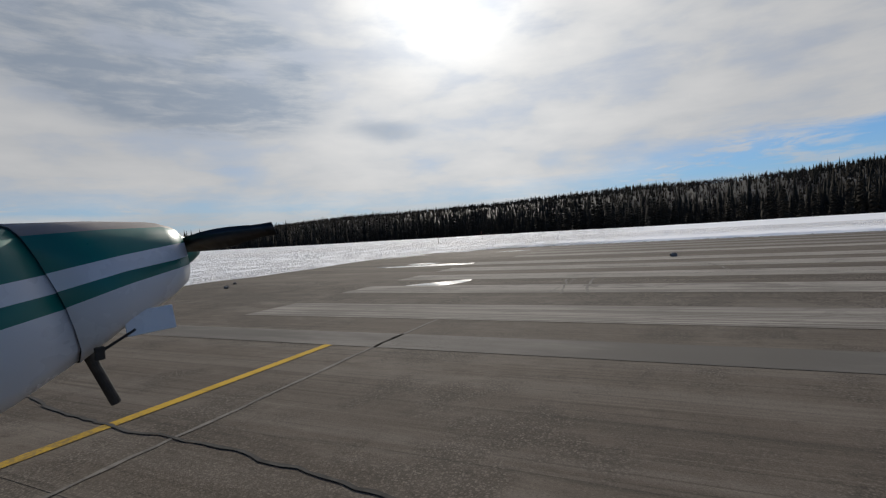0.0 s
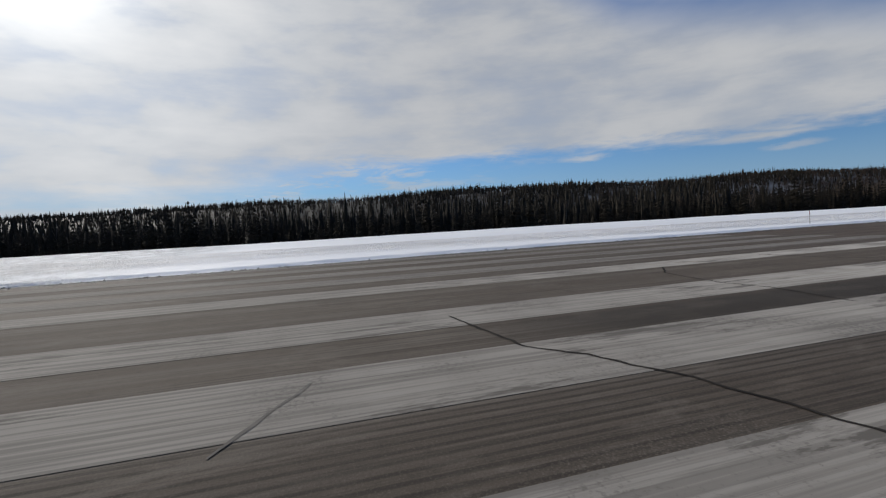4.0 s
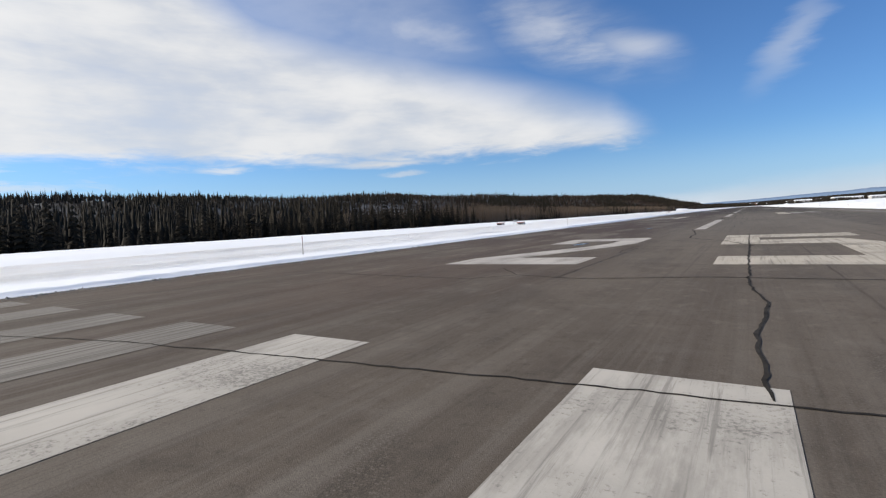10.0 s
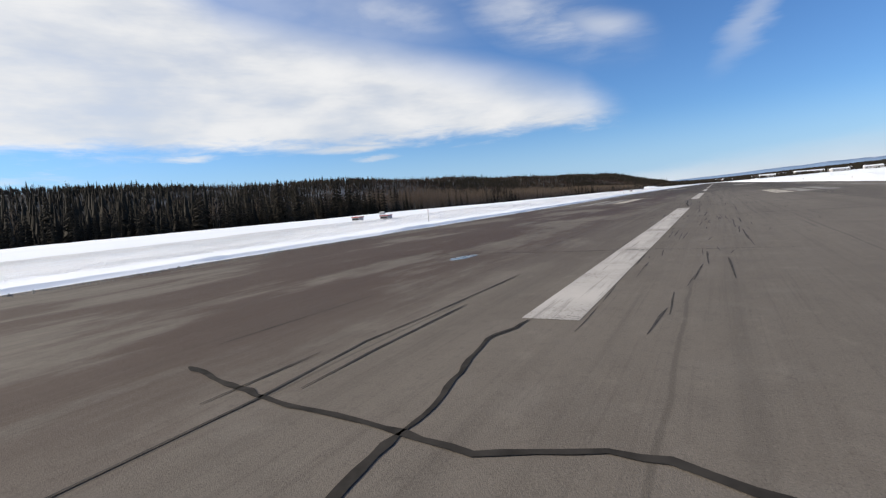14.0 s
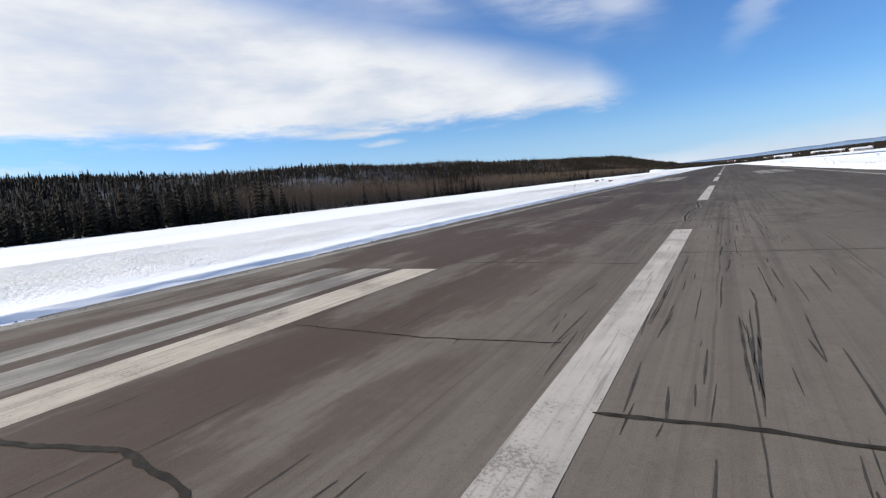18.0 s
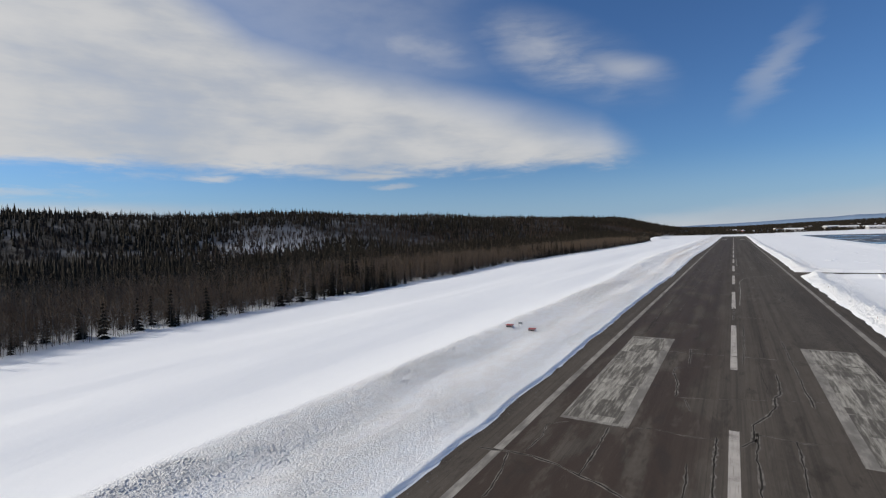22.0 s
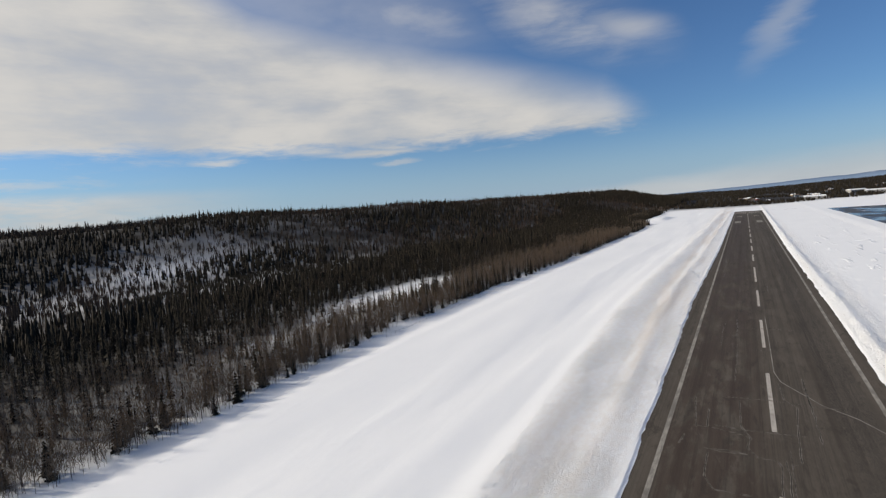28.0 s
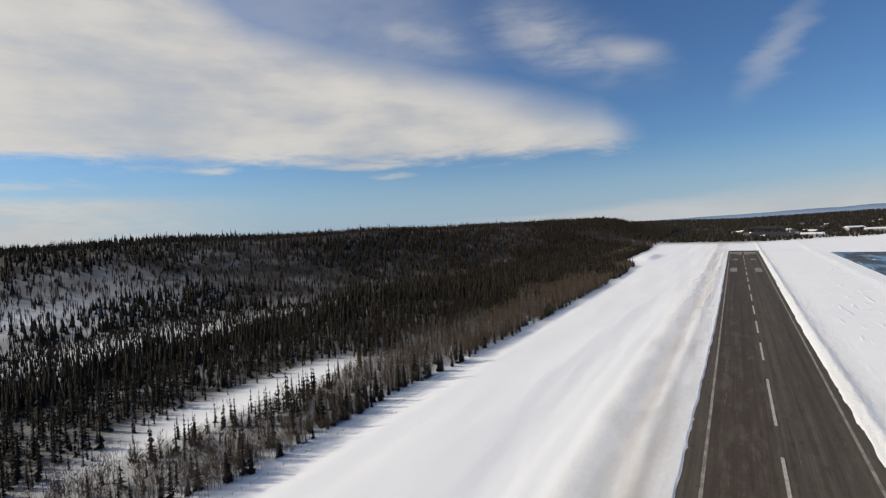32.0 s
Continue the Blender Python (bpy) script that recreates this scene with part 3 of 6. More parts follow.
def rod(bm, a, b, ra, rb=None, seg=10, caps=True):
    a, b = Vector(a), Vector(b)
    m = Matrix.Translation((a + b) / 2) @ (b - a).to_track_quat("Z", "Y").to_matrix().to_4x4()
    bmesh.ops.create_cone(bm, cap_ends=caps, segments=seg, radius1=ra, radius2=ra if rb is None else rb, depth=(b - a).length, matrix=m)
    return bm


def lerp(x, xs, ys):
    return float(np.interp(x, xs, ys))


# ---------------------------------------------------------------- land
EDGE_Y = [-60, -8, 5, 40, 150, 190, 250, 320, 420, 490, 650, 860, 1200, 1600]
EDGE_L = [-16.5, -15.2, -16.2, -18.4, -19.4, -20.6, -22.6, -22.6, -23.2, -22.6, -24.6, -22.0, -21.5, -21.5]
EDGE_R = [24.0, 24.0, 24.0, 24.0, 24.0, 24.0, 24.0, 23.2, 22.8, 22.8, 23.4, 22.2, 23.5, 24.0]
RWY_END = 1546.0
CREST_Y = [-1500, -300, 300, 900, 1500, 2150, 2500, 6000]
CREST_X = [-1000, -900, -800, -690, -560, -400, -340, -300]
CREST_H = [40, 50, 58, 62, 62, 58, 6, 4]


def jitter(y, s, k):
    return noise.noise((y * s, k, 0.37)) + 0.5 * noise.noise((y * s * 2.7, k, 4.1))


def land(x, y):
    """Height of the ground's surface."""
    eL = lerp(y, EDGE_Y, EDGE_L) + 0.45 * jitter(y, 0.11, 1.0) + 0.25 * jitter(y, 0.6, 5.0)
    eR = lerp(y, EDGE_Y, EDGE_R) + 0.5 * jitter(y, 0.10, 2.0)
    near_end = -6.0 + 1.2 * jitter(x, 0.15, 3.0) + (max(0.0, -8.0 - x) ** 2) * 0.13
    dl, dr = eL - x, x - eR
    dn, df = near_end - y, y - (RWY_END + 14)
    out = max(dl, dr, dn, df)
    # taxiways and the apron on the far side of the ridge of ploughed snow
    for (x0, x1, y0, y1) in PAVED:
        k = max(x0 - x, x - x1, y0 - y, y - y1)
        out = min(out, k + 0.4 * noise.noise((x * 0.2, y * 0.2, 7.0)))
    if out < 0:
        return -0.12
    # a low crumbling ledge at the foot, then the cut face of the bank
    foot = min(1.0, out / 0.2)
    rise = min(1.0, max(0.0, out - 0.55) / 0.22)
    rise = rise * rise * (3 - 2 * rise)
    z = -0.12 + foot * (0.15 + 0.05 * noise.noise((x * 1.9, y * 1.9, 4.0))) + rise * (0.15 + (0.07 if x < 0 and y > 120 else 0) + 0.04 * noise.noise((x * 0.8, y * 0.8, 1.0)))
    if -105 < x < 0 and y > -40:
        w = lerp(y, [-40, 30, 160, 300, 1500, 1600], [0.3, 0.35, 0.45, 1.0, 1.0, 0.5])
        ridge = lerp(y, [-40, 200, 300, 450, 560, 640, 720, 820, 1050, 1500], [-40, -42, -43, -42.5, -48, -51, -51, -49, -47, -44]) + 0.8 * noise.noise((0, y * 0.02, 3.0))
        z += rise * w * 0.85 * math.exp(-((x - ridge - 1.5) / 5.5) ** 2) * (1 + 0.12 * noise.noise((x * 0.12, y * 0.05, 2.0)))
        far_w = lerp(y, [420, 560], [0.0, 1.0])
        z += rise * w * 0.42 * math.exp(-((x - ridge - 13 - 3 * far_w) / (4.0 - 1.4 * far_w)) ** 2) * (1 + 0.3 * noise.noise((x * 0.2, y * 0.06, 8.0)))
        clod = w * math.exp(-((x - ridge - 7) / 9.0) ** 2)
        z += rise * clod * 0.05 * noise.noise((x * 0.55, y * 0.3, 6.0))
        # long low drifts over the open field, and the step down to the strip along the wood
        field = min(1.0, max(0.0, (ridge - 6 - x) / 8.0))
        z += field * (0.75 * noise.noise((x * 0.05, y * 0.007, 13.0)) + 0.16 * noise.noise((x * 0.17, y * 0.02, 3.0)))
        verge = lerp(y, TREE_Y, TREE_X) + lerp(y, [300, 480, 620, 760], [7, 11, 18, 13])
        step = min(1.0, max(0.0, (verge + 1.5 * noise.noise((0, y * 0.05, 2.0)) - x) / 4.0))
        z -= lerp(y, [240, 420], [0.0, 0.75]) * step * step * (3 - 2 * step)
    elif x <= -105 and y > 240:
        verge = lerp(y, TREE_Y, TREE_X) + lerp(y, [300, 480, 620, 760], [7, 11, 18, 13])
        step = min(1.0, max(0.0, (verge + 1.5 * noise.noise((0, y * 0.05, 2.0)) - x) / 4.0))
        z -= lerp(y, [240, 420], [0.0, 0.75]) * step * step * (3 - 2 * step) * lerp(x, [-170, -145], [0.0, 1.0])
        z += 0.10 * noise.noise((x * 0.16, y * 0.12, 3.0))
    if 20 < x < 60:
        z += rise * 0.75 * math.exp(-((x - eR - 4.5) / 2.2) ** 2) * (1 + 0.6 * noise.noise((x * 0.3, y * 0.12, 5.0)))
        z += rise * 0.12 * noise.noise((x * 0.7, y * 0.5, 9.0))
        z += rise * 0.30 * max(0.0, noise.noise((x * 0.35, y * 0.05, 15.0))) * math.exp(-((x - eR - 9) / 5.0) ** 2)
    if x > 22 and 470 < y < 550:
        z += rise * min(1.0, (x - 22) / 6.0) * (1.35 * math.exp(-((y - 495.5) / 3.0) ** 2) + 1.0 * math.exp(-((y - 524) / 3.0) ** 2)) * (1 + 0.4 * noise.noise((x * 0.1, y * 0.2, 5.0)))
    if 90 < x < 120:
        z += 0.9 * math.exp(-((x - 104) / 3.5) ** 2) * (1 + 0.4 * noise.noise((x * 0.2, y * 0.06, 5.0))) * rise
    z += 0.25 * noise.noise((x * 0.02, y * 0.012, 3.0)) * min(1.0, out / 10)
    # the far plain climbs slowly towards the mountains
    if y > 1750 and x > -700:
        z += (y - 1750) / 2750.0 * (24 + 46 * min(1.0, max(0.0, x / 1300.0)))
    # the forested hill on the left
    if x < -150:
        cx, ch = lerp(y, CREST_Y, CREST_X), lerp(y, CREST_Y, CREST_H)
        width = 330 + 40 * noise.noise((0, y * 0.004, 2.0))
        s = min(1.0, max(0.0, 1 - (x - cx) / width)) if x > cx else 1.0
        s = s * s * (3 - 2 * s)
        if x < cx:
            s = max(0.55, 1 - (cx - x) / 1800.0)
        z += ch * s * (1 + 0.10 * noise.noise((x * 0.006, y * 0.004, 1.0)))
        z += 1.5 * noise.noise((x * 0.02, y * 0.02, 4.0)) * min(1.0, (-150 - x) / 80)
    # ploughed heaps beyond the far end
    if 1300 < y < 1800 and -190 < x < -90:
        z += 4.2 * math.exp(-(((x + 140) / 16) ** 4 + ((y - 1400) / 60) ** 4)) * (1 + 0.5 * noise.noise((x * 0.09, y * 0.03, 1.0)))
    return z


TREE_Y = [-400, -60, 60, 180, 400, 480, 520, 600, 640, 740, 900, 1130, 1250, 1320, 1800]
TREE_X = [-150, -128, -104, -112, -123, -127, -133, -138, -138, -135, -132, -131, -136, -165, -170]


def tree_edge(y):
    return lerp(y, TREE_Y, TREE_X) + 2.6 * jitter(y, 0.03, 8.0)


def clearing(x, y):
    """Open snow inside the wood, 0 to 1."""
    a = math.exp(-(((x + 192) / 16) ** 2 + ((y - 655) / 62) ** 4))
    b = math.exp(-(((x + 190 + 0.1 * (y - 660)) / 8) ** 2 + ((y - 560) / 40) ** 4)) * 0.6
    return min(1.0, a + b)


def swamp(x, y):
    """Boggy ground with thin small spruces."""
    return min(1.0, 1.3 * math.exp(-(((x + 340) / 75) ** 2 + ((y - 700) / 130) ** 2)) * (0.8 + 0.5 * noise.noise((x * 0.02, y * 0.02, 3.0))))


def bare_slope(x, y):
    return math.exp(-(((x + 470 + 0.3 * (y - 650)) / 70) ** 2 + ((y - 650) / 150) ** 2)) * (0.75 + 0.7 * noise.noise((x * 0.014, y * 0.01, 8.0)))


PAVED = [(20.0, 75.0, -3.0, 52.0), (20.0, 420.0, 501.0, 519.0), (120.0, 260.0, 880.0, 1500.0), (-10.0, 400.0, 1536.0, 1552.0)]


def spaced(*runs):
    out = []
    for a, b, s in runs:
        out += list(np.arange(a, b - 1e-6, s))
    return out + [runs[-1][1]]


def make_ground():
    xs = spaced((-4700, -1000, 220), (-1000, -140, 14), (-140, -88, 4), (-88, -26, 0.9), (-26, -14.6, 0.2), (-14.6, 20, 4.33), (20, 42, 0.75), (42, 130, 5), (130, 420, 20), (420, 4700, 220))
    ys = spaced((-4700, -300, 260), (-300, -40, 20), (-40, 170, 1.0), (170, 480, 1.8), (480, 760, 3), (760, 900, 5), (900, 1620, 10), (1620, 2600, 40), (2600, 4700, 150))
    verts = [(x, y, land(x, y)) for y in ys for x in xs]
    w = len(xs)
    q = np.arange((len(ys) - 1) * (w - 1))
    a = (q // (w - 1)) * w + q % (w - 1)
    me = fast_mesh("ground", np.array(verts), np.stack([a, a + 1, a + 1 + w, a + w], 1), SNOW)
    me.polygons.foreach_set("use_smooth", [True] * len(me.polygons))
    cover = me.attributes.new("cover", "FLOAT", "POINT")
    cover.data.foreach_set("value", np.array([cover_and_shade(x, y) for x, y, z in verts], np.float32))
    return tagged(new("ground", me), "wide snow-covered ground with ploughed banks, forest hill and plain", "ground", kind="structure")


def cover_and_shade(x, y):
    """How far undergrowth and the woods' painted shade darken the snow: 0 open snow, 1 dark woodland."""
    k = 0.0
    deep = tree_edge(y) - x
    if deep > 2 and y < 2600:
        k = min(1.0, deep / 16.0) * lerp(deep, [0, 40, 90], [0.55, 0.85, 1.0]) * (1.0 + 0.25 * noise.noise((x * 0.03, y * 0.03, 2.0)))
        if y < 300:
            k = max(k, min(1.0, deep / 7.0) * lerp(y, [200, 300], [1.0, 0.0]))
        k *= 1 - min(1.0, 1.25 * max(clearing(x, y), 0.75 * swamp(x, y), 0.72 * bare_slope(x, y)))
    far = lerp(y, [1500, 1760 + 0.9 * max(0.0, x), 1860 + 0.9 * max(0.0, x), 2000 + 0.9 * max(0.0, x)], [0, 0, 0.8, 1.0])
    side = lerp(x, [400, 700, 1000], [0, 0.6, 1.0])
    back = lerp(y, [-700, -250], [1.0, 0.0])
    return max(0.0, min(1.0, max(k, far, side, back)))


make_ground()


def slab(name, x0, x1, y0, y1, z, mat, parent=None, label="", thick=0.10):
    bm = bmesh.new()
    box(bm, x1 - x0, y1 - y0, thick, Matrix.Translation(((x0 + x1) / 2, (y0 + y1) / 2, z - thick / 2)))
    return part(name, bm, mat, parent, label)


runway = tagged(slab("runway", -27.0, 26.0, -14.0, RWY_END + 8, 0.0, ASPHALT), "long grey weathered asphalt runway with cracks and faded markings", "runway", kind="structure")
tagged(slab("taxiway", 26.0, 78.0, -6.0, 55.0, -0.003, ASPHALT), "grey asphalt taxiway joining the runway's threshold", "taxiway", kind="structure")
tagged(slab("taxiway", 26.0, 425.0, 494.0, 527.0, -0.003, ASPHALT), "dark asphalt taxiway between snow banks", "taxiway", kind="structure")
tagged(slab("taxiway", -14.0, 405.0, 1554.1, 1556.0, -0.003, ASPHALT), "narrow dark road past the runway's far end", "road", kind="structure")


# ---------------------------------------------------------------- markings on the runway
def flat(name, pts, mat, parent, z=0.006, label=""):
    bm = bmesh.new()
    f = bm.faces.new([bm.verts.new((x, y, z)) for x, y in pts])
    if f.normal.z < 0:
        f.normal_flip()
    bm.normal_update()
    for g in bm.faces:
        if g.normal.z < 0:
            g.normal_flip()
    bmesh.ops.triangulate(bm, faces=bm.faces[:])
    return part(name, bm, mat, parent, label)


def rect(name, x0, x1, y0, y1, mat, parent=None, z=0.006, label=""):
    return flat(name, [(x0, y0), (x1, y0), (x1, y1), (x0, y1)], mat, parent or runway, z, label)


for x0 in (2.12, 5.72, 9.3, 13.05, 17.05):
    rect("threshold_bar", x0, x0 + 1.92, 5.2, 51.8, THRESHOLD_PAINT)
for x1 in (-1.4, -4.85, -8.3, -11.8, -15.3):
    rect("threshold_bar", x1 - 1.75, x1, 6.1, 51.8, THRESHOLD_PAINT)
flat("digit_two", [(-7.6, 64.0), (-1.8, 64.0), (-1.8, 67.0), (-5.3, 67.0), (-2.7, 73.2), (-1.9, 76.3), (-1.9, 81.5), (-2.2, 82.3), (-7.4, 82.0), (-7.4, 76.8), (-5.9, 76.8), (-5.9, 79.2), (-3.5, 79.2), (-3.5, 76.4), (-4.3, 73.6), (-7.6, 66.8)], WHITE_PAINT, runway, label="white painted runway digit 2")
flat("digit_five", [(2.7, 64.0), (7.3, 64.0), (8.5, 66.5), (8.6, 74.0), (7.6, 77.2), (4.2, 77.0), (4.2, 79.3), (8.6, 79.0), (8.6, 82.3), (2.5, 82.5), (2.5, 73.7), (7.0, 73.6), (7.0, 67.1), (2.7, 67.1)], CREAM_PAINT, runway, label="white painted runway digit 5")
for k in range(10):
    rect("centerline_stripe", -0.45, 0.45, 94.5 + 60.96 * k, 131.1 + 60.96 * k, WHITE_PAINT)
rect("centerline_stripe", -0.45, 0.45, 704.1, 757.0, WHITE_PAINT, label="longer stripe at the runway's middle")
for k in range(11):
    rect("centerline_stripe", -0.45, 0.45, 787.6 + 60.96 * k, 824.2 + 60.96 * k, WHITE_PAINT)
for s in (-1, 1):
    for x0, x1, m in ((8.6, 10.4, CREAM_PAINT), (11.0, 12.7, FADED_PAINT), (13.6, 15.2, FADED_PAINT)):
        rect("touchdown_bar", *sorted((s * x0, s * x1)), 157.8, 180.3, m)
        rect("touchdown_bar", *sorted((s * x0, s * x1)), 1352.0, 1375.0, m)
    block = rect("aiming_block", *sorted((s * 9.4, s * 16.6)), 310.0, 356.6, WORN_BLOCK, z=0.005)
    rect("block_border", *sorted((s * 9.4, s * 10.5)), 310.0, 356.6, FADED_PAINT, block, 0.009, "cream inner border")
    rect("block_border", *sorted((s * 16.35, s * 16.6)), 310.0, 356.6, FADED_PAINT, block, 0.009, "thin outer border")
    for y0, w in ((310.0, 0.7), (324.2, 0.35), (338.0, 0.35), (343.5, 0.25), (356.1, 0.5)):
        rect("block_crossbar", *sorted((s * 10.5, s * 16.35)), y0, y0 + w, FADED_PAINT, block, 0.009)
    rect("aiming_block", *sorted((s * 9.4, s * 16.5)), 1190.0, 1236.0, FADED_PAINT)
for k in range(52):
    y0 = -4 + 30.0 * k
    rect("edge_line", -19.75, -18.85, y0, min(y0 + 30.0, 1540), FADED_PAINT if k > 1 else WASHED_PAINT)
    rect("edge_line", 19.75 + 0.65 * (k < 2), 20.65 + 0.75 * (k < 2), y0, min(y0 + 30.0, 1540), FADED_PAINT if k > 1 else WASHED_PAINT)
for k in range(5):
    for s in (-1, 1):
        rect("threshold_bar", *sorted((s * (2.0 + 3.5 * k), s * (3.8 + 3.5 * k))), 1476, 1522, WHITE_PAINT)
rect("digit_far", -8.0, -3.0, 1452, 1468, FADED_PAINT)
rect("digit_far", 3.0, 8.0, 1452, 1468, FADED_PAINT)
# yellow lead-in on the taxiway, and the thin painted line beside it
rect("lead_in_line", 21.4, 40.0, 9.72, 9.88, YELLOW_PAINT, z=0.007, label="worn yellow taxiway line")


def ribbon(bm, pts, width, z, rnd, rough=0.3, sub=5, bend=0.06):
    """A band along a broken line that wanders and swells like a crack."""
    path = []
    for (x0, y0), (x1, y1) in zip(pts, pts[1:]):
        n = max(2, int(math.hypot(x1 - x0, y1 - y0) * sub))
        for i in range(n):
            f = i / n
            path.append([x0 + (x1 - x0) * f, y0 + (y1 - y0) * f])
    path.append(list(pts[-1]))
    for i, q in enumerate(path[1:-1], 1):
        q[0] += bend * (jitter(i * 0.35 + pts[0][0], 0.9, pts[0][1]) + rnd.uniform(-0.25, 0.25))
        q[1] += bend * (jitter(i * 0.35 + pts[0][1], 0.9, pts[0][0] + 9) + rnd.uniform(-0.25, 0.25))
    row = None
    for i, (x, y) in enumerate(path):
        a, b = path[max(0, i - 1)], path[min(len(path) - 1, i + 1)]
        dx, dy = b[0] - a[0], b[1] - a[1]
        d = math.hypot(dx, dy) or 1.0
        w = width * (1 + rough * rnd.uniform(-1, 1)) * (0.35 if i in (0, len(path) - 1) else 1)
        now = [bm.verts.new((x + dy / d * w / 2, y - dx / d * w / 2, z)), bm.verts.new((x - dy / d * w / 2, y + dx / d * w / 2, z))]
        if row:
            f = bm.faces.new((row[0], row[1], now[1], now[0]))
            f.normal_update()
            if f.normal.z < 0:
                f.normal_flip()
        row = now


rnd = random.Random(5)


def crack(pts, width=0.11, mat=TAR, name="sealed_crack", bend=0.055, sub=5):
    if mat is TAR and pts[0][1] > 180 and width > 0.07:
        state = rnd.getstate()
        bm = bmesh.new()
        ribbon(bm, pts, width * 2.1, 0.0075, rnd, rough=0.6, bend=bend, sub=sub)
        part("crack_margin", bm, MARGIN, runway, "pale worn margin of a crack")
        rnd.setstate(state)
    bm = bmesh.new()
    ribbon(bm, pts, width * ((0.56 if pts[0][1] < 130 else 0.82) if mat is TAR else 0.8), 0.010, rnd, bend=bend, sub=sub)
    return part(name, bm, mat, runway)


bm = bmesh.new()
ribbon(bm, [(28.0, 10.9), (24.6, 10.8), (21.5, 10.7), (18.9, 10.7)], 0.055, 0.006, rnd, bend=0.02)
part("painted_line", bm, WASHED_PAINT, runway, "thin faded pale line")
crack([(24.6, 5.0), (24.7, 7.6), (24.9, 8.8), (25.0, 10.1), (25.0, 11.6), (25.2, 13.3), (25.6, 17.0)], 0.05, CRACK, "open_crack", 0.05, 8)
crack([(-3.9, 91.2), (-2.1, 90.8), (-0.1, 90.6), (0.6, 90.5), (1.5, 90.9), (1.9, 90.9), (2.4, 90.7), (5.5, 90.5)], 0.17)
crack([(-0.1, 90.6), (-0.1, 91.2), (-0.5, 93.3), (-0.3, 94.4)], 0.13)
crack([(3.9, 72.2), (2.5, 77.1), (2.1, 77.7), (1.3, 78.8), (0.5, 80.5), (0.4, 82.1), (0.4, 85.7), (-0.1, 90.6)], 0.16)
crack([(3.7, 84.0), (3.7, 73.0), (3.7, 60.3), (3.8, 58.5), (4.0, 56.7), (3.8, 54.0), (3.9, 51.4)], 0.10)
crack([(-12.0, 60.5), (-3.9, 59.4), (-2.7, 60.6), (-1.5, 60.2), (-0.8, 60.0), (0.3, 60.1), (2.7, 60.7), (9.0, 60.4)], 0.10)
crack([(-1.2, 60.0), (-1.2, 62.5), (-1.1, 72.4)], 0.06)
crack([(-2.7, 60.6), (-4.2, 62.6)], 0.08)
crack([(-3.2, 73.4), (-1.4, 73.5), (0.2, 73.1), (3.4, 72.3), (9.0, 72.0)], 0.13)
crack([(-1.4, 69.4), (-1.5, 70.9), (-1.4, 72.6), (-1.2, 73.4)], 0.08)
crack([(-1.3, 43.6), (0.3, 43.1), (1.5, 42.7), (2.1, 43.4)], 0.09)
crack([(-12.3, 48.8), (-6.0, 50.2), (-1.1, 50.8), (5.6, 51.5), (14.0, 51.2)], 0.07)
crack([(-4.0, 38.6), (0.2, 38.4), (1.8, 39.1), (2.3, 39.1), (3.4, 39.0), (4.0, 38.9), (5.7, 39.2), (10.0, 39.6)], 0.10)
crack([(1.8, 39.1), (1.8, 40.8), (1.7, 43.0), (2.1, 43.6)], 0.08)
crack([(-0.9, 43.8), (0.6, 43.2), (1.7, 43.0)], 0.06)
crack([(3.2, 41.1), (5.1, 41.3), (8.5, 41.0)], 0.09)
crack([(-1.4, 32.8), (-0.1, 31.7), (2.0, 31.1), (3.1, 31.0), (3.8, 31.1), (6.0, 30.6)], 0.10)
crack([(-0.3, 30.8), (-0.1, 31.7)], 0.05)
crack([(3.0, 23.6), (5.9, 23.8), (6.7, 24.3), (8.0, 24.8), (9.4, 25.0), (12.5, 25.4)], 0.10)
crack([(15.1, 13.2), (14.1, 13.0), (12.5, 12.9), (11.0, 12.8)], 0.09, WASHED_PAINT, "pale_scrape", 0.02)
crack([(15.0, 12.1), (13.8, 12.2)], 0.08, WASHED_PAINT, "pale_scrape", 0.02)
crack([(12.8, 12.3), (11.3, 12.2)], 0.07, WASHED_PAINT, "pale_scrape", 0.02)
crack([(9.8, 17.0), (8.2, 16.8), (6.6, 16.5), (4.5, 15.5)], 0.07, WASHED_PAINT, "pale_scrape")
crack([(7.9, 19.9), (6.2, 20.8)], 0.07, WASHED_PAINT, "pale_scrape")
crack([(15.2, 12.5), (11.6, 12.0)], 0.07, WASHED_PAINT, "pale_scrape")
crack([(-17.6, 152.4), (-8.3, 153.7), (-0.4, 154.2), (5.7, 154.8), (18.0, 155.0)], 0.07)
crack([(-0.4, 154.2), (-0.7, 148.7), (-0.3, 145.8), (-0.3, 144.2), (-0.2, 140.0), (0.2, 134.0)], 0.15)
crack([(-16.0, 164.6), (-7.9, 165.5), (-5.5, 166.2), (-3.6, 165.9), (-2.0, 164.8)], 0.16)
crack([(0.4, 169.5), (2.1, 169.7), (3.6, 169.7), (9.0, 169.4)], 0.13)
crack([(-8.3, 172.0), (-4.0, 171.9), (-0.8, 172.3)], 0.06)
crack([(0.4, 183.9), (6.7, 184.3), (16.0, 184.0)], 0.06)
crack([(-8.8, 181.9), (-0.7, 181.5)], 0.06)
crack([(-19.0, 197.0), (-16.6, 197.3), (-12.8, 197.5), (-9.6, 196.2), (-7.0, 196.0), (-4.6, 196.1), (-1.9, 195.0), (-1.0, 195.5), (-0.2, 196.9), (1.8, 197.0), (4.1, 197.6), (12.0, 197.8)], 0.17)
crack([(-0.2, 196.9), (-0.4, 199.2), (-0.4, 203.2), (0.1, 207.5), (-0.3, 213.5), (-0.3, 216.4)], 0.16)
